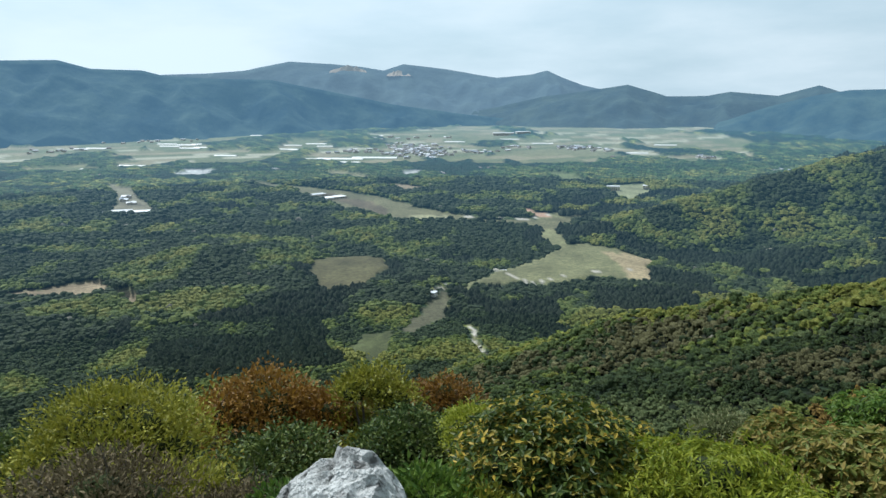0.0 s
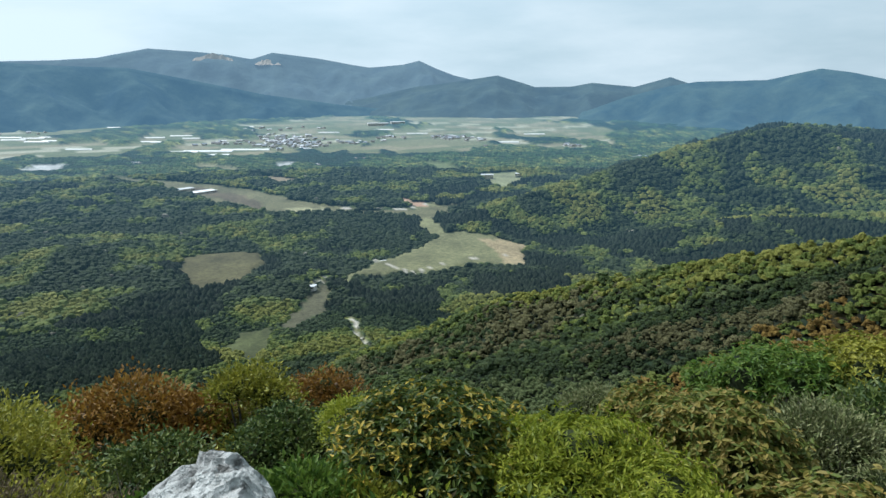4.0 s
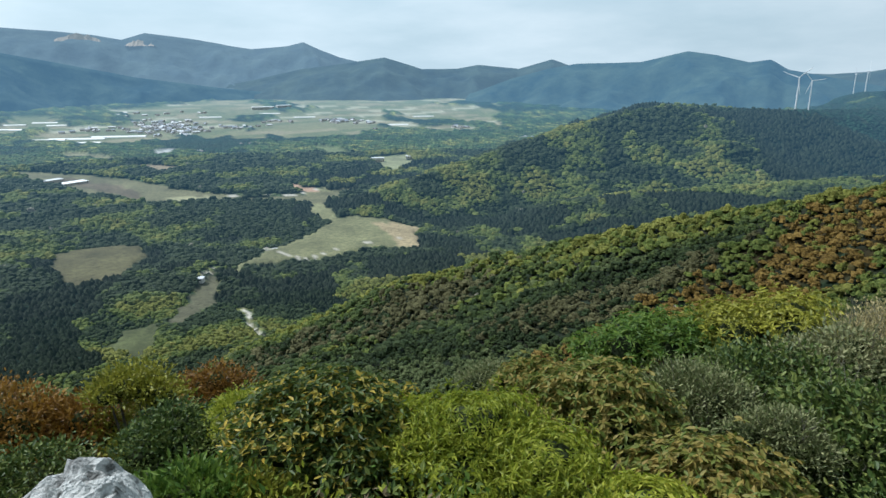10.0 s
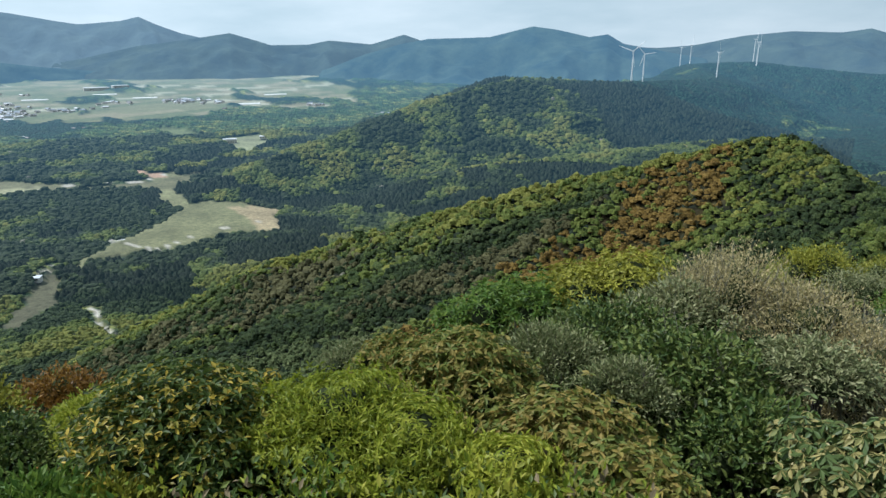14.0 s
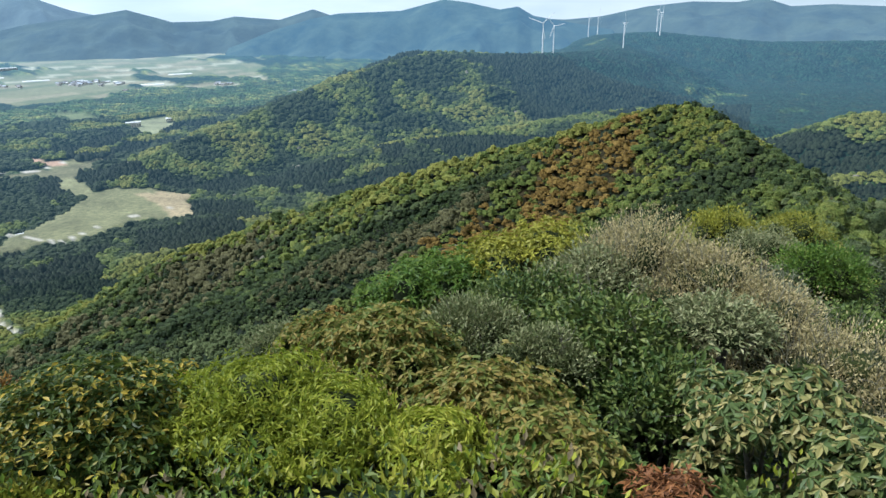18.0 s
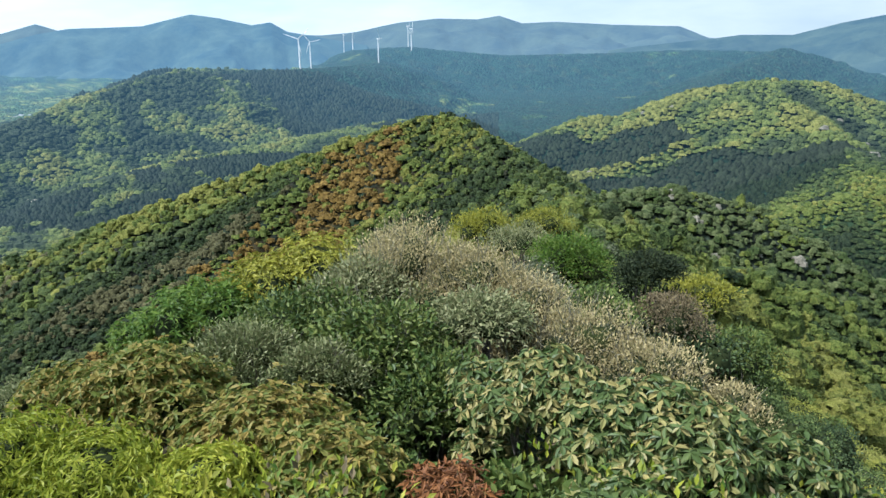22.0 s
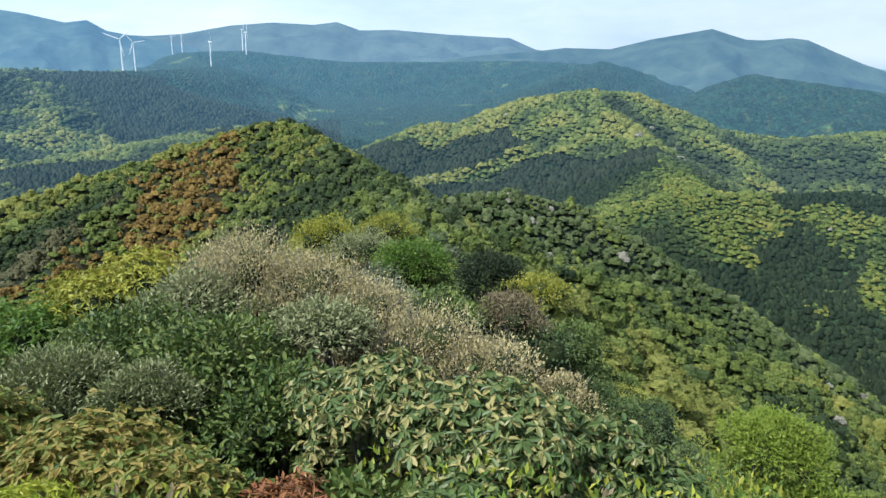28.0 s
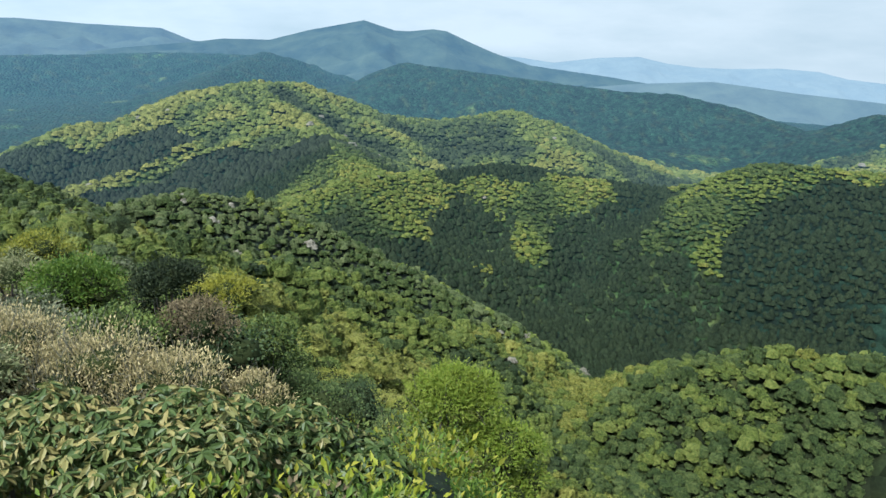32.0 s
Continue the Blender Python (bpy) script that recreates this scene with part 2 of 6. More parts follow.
# ---- the land: heights ----


def lattice(ix, iy, seed):
    h = (ix.astype(np.int64) * 374761393 + iy.astype(np.int64) * 668265263 + seed * 974711) & 0xFFFFFFFF
    h = ((h ^ (h >> 13)) * 1274126177) & 0xFFFFFFFF
    h = ((h ^ (h >> 16)) * 2246822519) & 0xFFFFFFFF
    return ((h ^ (h >> 15)) & 0xFFFFFF) / float(0xFFFFFF)


def wave(x, y, size, seed):
    """Smooth noise 0..1 with the given wavelength."""
    u, v = x / size, y / size
    iu, iv = np.floor(u), np.floor(v)
    fu, fv = u - iu, v - iv
    fu, fv = fu * fu * (3 - 2 * fu), fv * fv * (3 - 2 * fv)
    a, b = lattice(iu, iv, seed), lattice(iu + 1, iv, seed)
    c, d = lattice(iu, iv + 1, seed), lattice(iu + 1, iv + 1, seed)
    return (a * (1 - fu) + b * fu) * (1 - fv) + (c * (1 - fu) + d * fu) * fv


def waves(x, y, size, seed, octaves=3):
    s, w, t = 0.0, 1.0, 0.0
    for k in range(octaves):
        s, t = s + w * wave(x + 37.1 * k, y - 11.7 * k, size / 2 ** k, seed + k), t + w
        w *= 0.5
    return s / t


def sat(v):
    return np.clip(v, 0.0, 1.0)


def step(v, a, b):
    t = sat((v - a) / (b - a))
    return t * t * (3 - 2 * t)


# crest lines: bearing, range, height of the ground under the trees; then side slope, rounding of the crest, depth of the gullies
RIDGES = [
    # the ridge that the summit stands on, out to the wooded hump and back behind
    ([(240, 400, -70), (240, 90, -14), (0, 0, 0), (62, 14, -5.5), (66, 34, -11), (68.5, 75, -20), (68.6, 125, -33), (65.5, 175, -37.5),
      (60.5, 225, -35.5), (57.9, 258, -33.8), (53.5, 272, -41)], 0.76, 4, 4),
    # its long shoulder falling to the plain
    ([(56, 265, -36), (50.7, 278, -45), (44, 300, -59), (39.5, 315, -68), (34.9, 332, -80), (30, 352, -94), (25.2, 372, -107), (18.4, 402, -128),
      (10.7, 432, -161), (3.7, 452, -193), (-5.5, 472, -227)], 0.54, 10, 9),
    # grey-green spur behind the ridge
    ([(62, 285, -55), (69.5, 305, -76), (76.1, 332, -75), (80.9, 342, -82), (87.1, 343, -99), (93.2, 343, -118), (99.6, 345, -140), (106, 352, -172), (111, 358, -192)], 0.74, 9, 7),
    # light green spur
    ([(69, 112, -35), (76, 150, -52), (81.4, 170, -58), (86.5, 181, -65), (90.4, 190, -75), (94.5, 200, -86), (98.6, 210, -94), (102.8, 218, -103), (107.5, 228, -117), (110, 236, -130), (112.5, 244, -160)], 0.70, 8, 5),
    # low hill down to the right of the summit
    ([(175, 120, -60), (150, 170, -70), (133, 190, -76), (126.9, 190, -80), (122.8, 187, -85), (119.6, 181, -97), (117, 176, -108), (114.5, 166, -124)], 0.74, 9, 5),
    # far side of the deep valley
    ([(86.7, 640, -148), (91.4, 660, -135), (98.5, 700, -136), (101.3, 705, -130), (105, 720, -134), (112.9, 730, -146), (115.6, 735, -147), (118.5, 715, -136), (122.7, 680, -105), (130.2, 680, -103), (150, 700, -90)], 0.60, 14, 46),
    ([(82, 990, -78), (86, 860, -112), (91.4, 660, -135)], 0.5, 16, 25),
    # broad sunlit hill
    ([(64, 1000, -170), (67.2, 1000, -152), (69.8, 1000, -132), (72.5, 1000, -132), (75.7, 1000, -110), (78.3, 1000, -88), (81.7, 1000, -78), (85.1, 1000, -78), (87.8, 1005, -95), (90.5, 1020, -115), (93.2, 1040, -128)], 0.46, 25, 44),
    ([(93.2, 1040, -128), (97, 1050, -131), (100.2, 1050, -122), (102.5, 1050, -113), (105.3, 1060, -127), (108.1, 1080, -152), (113, 1100, -180)], 0.45, 20, 22),
    # long ridges behind
    ([(94, 1950, -90), (100, 1850, -104), (106, 1780, -118), (111.3, 1700, -125), (115.5, 1650, -121), (119.7, 1600, -138), (125.7, 1400, -160)], 0.4, 30, 30),
    ([(123, 1500, -190), (126.5, 1430, -150), (129.5, 1400, -113), (136, 1350, -70), (150, 1300, -60)], 0.45, 20, 25),
    ([(83, 2200, -80), (79, 1900, -130), (76, 1500, -160)], 0.35, 30, 30),
    # hill with the light crowns, climbing to the wind farm ridge
    ([(10.3, 1150, -246), (13.6, 1190, -229), (17.4, 1240, -212), (22.1, 1310, -190), (26.7, 1400, -161), (31, 1480, -133), (34.4, 1550, -112), (37.3, 1600, -101), (40.9, 1700, -118), (46.5, 1820, -116)], 0.36, 30, 26),
    ([(35.5, 1760, -104), (41.3, 1800, -112), (46.5, 1820, -116), (52.3, 2150, -121), (50.3, 2600, -100), (54.8, 2600, -90), (61.9, 2550, -120), (69.6, 2500, -112), (75.3, 2450, -98), (82, 2350, -95)], 0.33, 30, 34),
    ([(30, 1100, -222), (37, 1130, -204), (46, 1180, -188), (52, 1250, -178), (58, 1350, -180)], 0.3, 40, 24),
]


def floor_height(x, y):
    """Valley floors: the plain, rising slightly outward, and the deep valley on the other side of the ridge."""
    r = np.hypot(x, y)
    az = np.degrees(np.arctan2(x, y))
    right = step(az, 55, 75)
    z = -252 + 50 * sat((r - 1000) / 2200)
    z = z * (1 - right) + right * (-226 + 22 * sat((r - 500) / 2000) - 150 * step(r, 2000, 3200) * step(az, 92, 100))
    hills = (waves(x, y, 330, 5, 3) - 0.42) * 40 + (waves(x, y, 120, 6, 2) - 0.5) * 16
    amount = step(r, 480, 620) * (1 - step(r, 1450, 2000)) * (1 - right * 0.4) * (1 - 0.7 * step(r, 980, 1250) * (1 - step(az, 8, 14)))
    return z + np.maximum(hills, -6) * amount * wood_mask(x, y)


def land_height(x, y):
    """Ground height: the highest of the valley floor and the flanks of every ridge, blended."""
    x, y = np.asarray(x, float), np.asarray(y, float)
    z = floor_height(x, y)
    gully = np.abs(waves(x, y, 150, 21, 3) * 2 - 1)
    gully2 = np.abs(waves(x, y, 60, 31, 2) * 2 - 1)
    for line, slope, soft, depth in RIDGES:
        best = np.full(x.shape, 1e9)
        pts = [(*bearing(a, r), h) for a, r, h in line]
        crest = np.zeros(x.shape)
        top = np.full(x.shape, -1e9)
        for (ax, ay, ah), (bx, by, bh) in zip(pts, pts[1:]):
            ux, uy = bx - ax, by - ay
            t = sat(((x - ax) * ux + (y - ay) * uy) / (ux * ux + uy * uy))
            d = np.hypot(x - ax - t * ux, y - ay - t * uy)
            top = np.maximum(top, ah + t * (bh - ah) - slope * (np.sqrt(d * d + soft * soft) - soft))
            best = np.minimum(best, d)
        far = sat(best / (60 if depth < 15 else 140))
        g = gully2 if depth < 15 else 0.7 * gully + 0.3 * gully2
        top = top - depth * far * (0.75 - g * 1.5)
        k = 8.0
        z = np.maximum(z, top) + np.maximum(k - np.abs(z - top), 0) ** 2 / (4 * k)
    # the steep drop beside the summit
    r, az = np.hypot(x, y), np.degrees(np.arctan2(x, y))
    return z - 0.24 * r * (1 - step(r, 50, 130)) * step(r, 1.5, 4) * step(az, 97, 108) * (1 - step(az, 160, 178))


# ---- the land: fields, tracks and woods ----
# corners as bearing and range; colour; True where it is bare of trees
FIELDS = [
    ([(-11.3, 960), (-10.9, 1030), (-7.8, 1045), (-5.4, 1038), (-5.2, 960), (-6.2, 880), (-8.4, 850), (-10.6, 860)], (0.125, 0.112, 0.050)),
    
    ([(2, 844), (2.6, 885), (3.9, 940), (6.2, 985), (8.6, 1050), (9.6, 1085), (8.0, 1200), (7.6, 1290), (9.3, 1370), (10.4, 1330), (9.6, 1215), (11, 1120),
      (12.6, 1125), (15, 1085), (17.4, 1035), (17.7, 940), (16, 922), (13.5, 945), (11, 915), (8.4, 885), (6.2, 905), (4.2, 885)], (0.22, 0.218, 0.105)),
    ([(13.2, 1078), (15, 1080), (17.4, 1035), (17.7, 940), (16.2, 928), (15.5, 1000)], (0.40, 0.32, 0.18)),
    ([(-16.7, 1855), (-11.1, 1706), (-7.1, 1612), (-3.5, 1470), (-0.6, 1372), (4.2, 1302), (9, 1306), (12.7, 1372), (12.4, 1330), (10.9, 1276), (9.0, 1215), (5.7, 1246), (1.4, 1264), (-3.4, 1262), (-7.1, 1382), (-12, 1633)], (0.180, 0.172, 0.088)),
    ([(-12.5, 1640), (-9.5, 1560), (-6.4, 1400), (-4.4, 1330), (-5.2, 1440), (-8.5, 1590)], (0.145, 0.118, 0.072)),
    ([(-3.4, 1352), (-2, 1274), (1.4, 1264), (0.4, 1339)], (0.36, 0.345, 0.19)),
    ([(-9.8, 1942), (-7, 1826), (-5.6, 1790), (-6.8, 1880), (-8.8, 1985)], (0.24, 0.23, 0.13)),
    ([(-5.2, 1726), (-3.4, 1735), (-1, 1641), (-2.9, 1615)], (0.34, 0.27, 0.17)),
    ([(9, 1908), (10, 1762), (11.7, 1773), (10.3, 1937)], (0.17, 0.20, 0.085)),
    ([(6.5, 1418), (7.4, 1335), (9.5, 1320), (8.1, 1390)], (0.46, 0.30, 0.20)),
    ([(-3.4, 1850), (-2.9, 1935), (-1.7, 1945), (-2.5, 1845)], (0.55, 0.55, 0.52)),
    ([(-21.2, 1990), (-20.4, 2090), (-18.3, 2070), (-19.0, 1975)], (0.55, 0.55, 0.52)),
    ([(13, 1690), (14, 1740), (17, 1760), (16.8, 1650), (15.4, 1540), (14.6, 1550)], (0.27, 0.28, 0.15)),
    ([(-34, 1010), (-28, 1010), (-24.4, 880), (-25.2, 855), (-29.5, 950), (-34, 975)], (0.32, 0.25, 0.15)),
    ([(-9.5, 640), (-6.5, 690), (-3.4, 700), (-4.5, 640), (-6.8, 602)], (0.110, 0.125, 0.048)),
    ([(-3.2, 690), (-1.8, 780), (0.2, 850), (0.7, 835), (-0.4, 760), (-1.7, 690)], (0.120, 0.115, 0.065)),
    ([(-26.2, 1930), (-24.6, 1790), (-23.6, 1620), (-23.0, 1450), (-26.3, 1470), (-25.6, 1640), (-26.0, 1780)], (0.24, 0.22, 0.14)),
    ([(103.5, 432), (105.8, 440), (106, 412), (104.2, 408)], (0.12, 0.16, 0.05)),
]
TRACKS = [([(2.2, 715), (2.75, 694), (2.55, 672), (3.1, 645), (3.9, 612)], 2.8), ([(4.4, 965), (5.2, 945), (6.4, 905), (7.8, 890), (9.6, 915), (11.5, 955), (15.0, 968), (16, 985)], 3.4),
          ([(-1.6, 1290), (3.5, 1330), (7, 1300), (9.4, 1360)], 5.0), ([(-0.8, 830), (0.4, 875), (2.2, 850)], 3.0)]
FIELD_PLANS = [([bearing(a, r) for a, r in c], col) for c, col in FIELDS]
TRACK_PLANS = [([bearing(a, r) for a, r in c], w) for c, w in TRACKS]


def inside(x, y, poly):
    hit = np.zeros(x.shape, bool)
    for (ax, ay), (bx, by) in zip(poly, poly[1:] + poly[:1]):
        if ay == by:
            continue
        hit ^= ((ay > y) != (by > y)) & (x < (bx - ax) * (y - ay) / (by - ay) + ax)
    return hit


def near_line(x, y, pts):
    best = np.full(x.shape, 1e9)
    for (ax, ay), (bx, by) in zip(pts, pts[1:]):
        ux, uy = bx - ax, by - ay
        t = sat(((x - ax) * ux + (y - ay) * uy) / (ux * ux + uy * uy))
        best = np.minimum(best, np.hypot(x - ax - t * ux, y - ay - t * uy))
    return best


def open_plain(x, y):
    """How open the land is, by range: farm land with groves out on the plain."""
    r, az = np.hypot(x, y), np.degrees(np.arctan2(x, y))
    g = waves(x * 1.3, y * 0.6, 230, 41, 3)
    edge = 2120 + 160 * (waves(x, y, 180, 43, 3) - 0.5)
    return (r > edge) & (az < 24 + 3 * (g - 0.5)) & (az > -60) & (g < 0.40 + 0.20 * step(r, 2100, 2350))


def planted_to(az):
    """How far out the trees stand one by one."""
    return np.where(az < 62, 1800.0, 1230.0)


def wood_mask(x, y):
    """1 under trees, 0 on fields and tracks."""
    x, y = np.asarray(x, float), np.asarray(y, float)
    m = np.ones(x.shape)
    wx = x + 34 * (waves(x, y, 44, 3, 3) - 0.5)
    wy = y + 44 * (waves(x, y, 44, 4, 3) - 0.5)
    for poly, col in FIELD_PLANS:
        m[inside(wx, wy, poly)] = 0
    for pts, w in TRACK_PLANS:
        m[near_line(x, y, pts) < w * 0.8] = 0
    m[open_plain(x, y)] = 0
    return m


def crowns(x, y, size, seed):
    """Tree crowns over the plan: distance from the nearest crown's middle (in crown sizes), two random numbers of that tree and its place."""
    iu, iv = np.floor(x / size), np.floor(y / size)
    best = np.full(x.shape, 9.0)
    a = np.zeros(x.shape)
    b, cx, cy = a.copy(), a.copy(), a.copy()
    for du in (-1, 0, 1):
        for dv in (-1, 0, 1):
            u, v = iu + du, iv + dv
            px = (u + 0.15 + 0.7 * lattice(u, v, seed)) * size
            py = (v + 0.15 + 0.7 * lattice(u, v, seed + 1)) * size
            ra = lattice(u, v, seed + 2)
            d = np.hypot(x - px, y - py) / size / (0.75 + 0.5 * ra)
            k = d < best
            best[k], a[k], cx[k], cy[k] = d[k], ra[k], px[k], py[k]
            b[k] = lattice(u, v, seed + 3)[k]
    return best, a, b, cx, cy


def pick(cond, value, out):
    out[cond] = value if np.ndim(value) == 1 else value[cond]


def conifer_mask(x, y):
    """Dark planted conifers: blocks on the low ground and in the gullies."""
    r, az = np.hypot(x, y), np.degrees(np.arctan2(x, y))
    low = waves(x, y, 210, 51, 2)
    blocks = (waves(x, y * 0.8, 240, 52, 3) + 0.4 * (wave(x, y, 38, 55) - 0.5) > 0.61) & (r > 600) & (az < 62)
    gully = np.abs(waves(x, y, 150, 21, 3) * 2 - 1)
    right = (az > 62) & (r > 300) & (r < 800) & (gully < 0.07 + 0.14 * low)
    ex, ey = x + 110 * (waves(x, y, 90, 58, 3) - 0.5), y + 110 * (waves(x, y, 90, 54, 3) - 0.5)
    band = inside(ex, ey, [bearing(a, q) for a, q in ((63, 760), (63, 840), (72, 838), (80, 826), (86.3, 800), (86.8, 740), (82, 735), (73, 745))])
    flank = inside(ex, ey, [bearing(a, q) for a, q in ((60, 850), (62, 1000), (66, 975), (70, 955), (74, 945), (77, 925), (77.5, 870), (72, 860), (66, 850))])
    behind = (az > 13) & (az < 47) & (r > 760) & (r < 1130) & (waves(x, y, 80, 49, 3) < 0.53)
    beyond = (r > 1230) & (az > 51) & (waves(x, y, 90, 57, 3) < 0.64)
    deep = (az > 88) & (r > 350) & (r < 455 + 90 * low)
    far = (r > 1350) & (az > 30) & (waves(x, y, 300, 53, 3) + 0.2 * (wave(x, y, 50, 56) - 0.5) > 0.50 - 0.16 * step(az, 43, 50) + 0.2 * (1 - step(az, 40, 46)) * (1 - step(r, 1600, 1750)))
    return blocks | right | band | flank | behind | beyond | deep | far


YELLOW, LIGHT, MIDGREEN, GREYG, DARK, ORANGE, BROWN, CONIFER = (np.array(c) for c in (
    (0.140, 0.150, 0.042), (0.070, 0.095, 0.030), (0.034, 0.064, 0.021), (0.056, 0.078, 0.046),
    (0.020, 0.040, 0.017), (0.120, 0.075, 0.020), (0.066, 0.056, 0.034), (0.011, 0.028, 0.016)))


def wood_colour(cx, cy, a, b, conifer):
    """Base colour of each tree, by kind and by where the kinds grow."""
    r, az = np.hypot(cx, cy), np.degrees(np.arctan2(cx, cy))
    col = np.empty(cx.shape + (3,))
    col[:] = MIDGREEN
    patch = waves(cx, cy, 140, 61, 3)
    n = b + (patch - 0.5) * 1.3
    n = n + 0.06 * ((az > 12) & (az < 45) & (r > 1050) & (r < 1750)) + 0.22 * ((az > 66) & (az < 97) & (r > 480) & (r < 1150))
    pick(n > 0.66, LIGHT, col)
    pick(n > 1.02, YELLOW, col)
    pick(n < 0.34, DARK, col)
    shoulder = (az > 8) & (az < 66) & (r < 420)
    s = waves(cx, cy, 70, 63, 2) + (b - 0.5) * 0.55
    pick(shoulder & (s < 0.56), BROWN, col)
    pick(shoulder & (s < 0.44), GREYG, col)
    pick(shoulder & (s < 0.33), DARK, col)
    rust = np.exp(-((az - 47) / 9) ** 2 - ((r - 238) / 34) ** 2) + np.exp(-((az - 36) / 10) ** 2 - ((r - 165) / 40) ** 2) * 0.55
    pick(shoulder & (rust * (0.5 + b) > 0.62), ORANGE, col)
    spur = (az > 67) & (r > 270) & (r < 420)
    pick(spur & (n < 0.75), GREYG, col)
    pick(spur & (n < 0.30), DARK, col)
    col[conifer] = CONIFER
    return col * (0.72 + 0.56 * a)[..., None]


def sheet_rows(A, R):
    """Places, heights and cover colours of some rows of the sheet, with every tree crown far off raised on it."""
    x, y = R * np.sin(A), R * np.cos(A)
    z = land_height(x, y)
    wood = wood_mask(x, y)
    cover = np.empty(x.shape + (3,))
    # open land: strips of paddy and field with their own tones
    u, v = x * 0.94 + y * 0.34, y * 0.94 - x * 0.34
    row = np.floor(v / 62 + 0.5 * wave(x, y, 500, 70))
    strip = lattice(np.floor(u / 120 + 0.4 * wave(x, y, 400, 71) + 0.37 * row), row, 72)
    tone = waves(x, y, 25, 73, 3)[..., None]
    cover[:] = np.array((0.100, 0.112, 0.050)) * (0.8 + 0.4 * tone)
    pick(strip > 0.45, np.array((0.140, 0.138, 0.068)) * (0.8 + 0.4 * tone), cover)
    pick(strip > 0.70, np.array((0.185, 0.165, 0.095)) * (0.8 + 0.4 * tone), cover)
    pick(strip > 0.90, np.array((0.27, 0.26, 0.18)) * (0.9 + 0.2 * tone), cover)
    for poly, colour in FIELD_PLANS:
        wx = x + 34 * (waves(x, y, 44, 3, 3) - 0.5)
        wy = y + 44 * (waves(x, y, 44, 4, 3) - 0.5)
        pick(inside(wx, wy, poly), np.array(colour) * (0.35 + 0.6 * waves(x, y, 30, 75, 3))[..., None], cover)
    for pts, w in TRACK_PLANS:
        pick(near_line(x, y, pts) < w * 0.42, np.array((0.40, 0.37, 0.31)), cover)
    # trees
    d1 = crowns(x, y, 5.2, 81)
    d2 = crowns(x, y, 7.0, 85)
    d3 = crowns(x, y, 5.0, 89)
    con = conifer_mask(x, y) & (wood > 0)
    near = R < 470
    d, a, b, cx, cy = [np.where(near, p, q) for p, q in zip(d1, d2)]
    d, a, b, cx, cy = [np.where(con, p, q) for p, q in zip(d3, (d, a, b, cx, cy))]
    dome = np.sqrt(np.maximum(0.0, 1 - (d / 0.70) ** 2))
    tall = np.where(near, 3.4, 6.0) * (0.55 + 0.8 * a)
    bump = dome * tall + (waves(x, y, 1.7, 91, 2) - 0.5) * np.where(R < 500, 1.3, 1.8)
    bump = np.where(con, np.maximum(0, 1 - d * 1.05) * 4.2 * (0.6 + 0.7 * a), bump)
    limit = planted_to(np.degrees(A))
    close = step(R, limit - 50, limit + 30)
    z = z + np.where(wood > 0, bump * close + np.where(near, 1.5, 3.0) * close, 0)
    wc = wood_colour(cx, cy, a, b, con)
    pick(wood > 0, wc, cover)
    # gaps between the raised crowns coloured dark, as painted shade
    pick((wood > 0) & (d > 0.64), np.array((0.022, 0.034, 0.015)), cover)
    # under the trees that stand singly: the same wood's lower leaves, darkened to paint in shade
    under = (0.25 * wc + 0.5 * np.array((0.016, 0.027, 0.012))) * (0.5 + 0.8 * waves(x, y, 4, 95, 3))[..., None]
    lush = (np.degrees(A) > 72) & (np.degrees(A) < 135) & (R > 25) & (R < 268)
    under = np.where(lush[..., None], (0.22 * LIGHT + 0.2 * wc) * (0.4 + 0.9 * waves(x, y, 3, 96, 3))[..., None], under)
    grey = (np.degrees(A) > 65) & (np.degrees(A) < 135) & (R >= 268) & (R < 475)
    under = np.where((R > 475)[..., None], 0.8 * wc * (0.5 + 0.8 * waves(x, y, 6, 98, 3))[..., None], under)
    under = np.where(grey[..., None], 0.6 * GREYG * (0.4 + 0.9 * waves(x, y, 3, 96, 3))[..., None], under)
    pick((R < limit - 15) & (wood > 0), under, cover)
    z = z + np.where((wood > 0) & (R > 60), step(R, 60, 140) * np.where(R < 475, 0.2, 0.8), 0) * (1 - close)
    return x, y, z, cover, wood


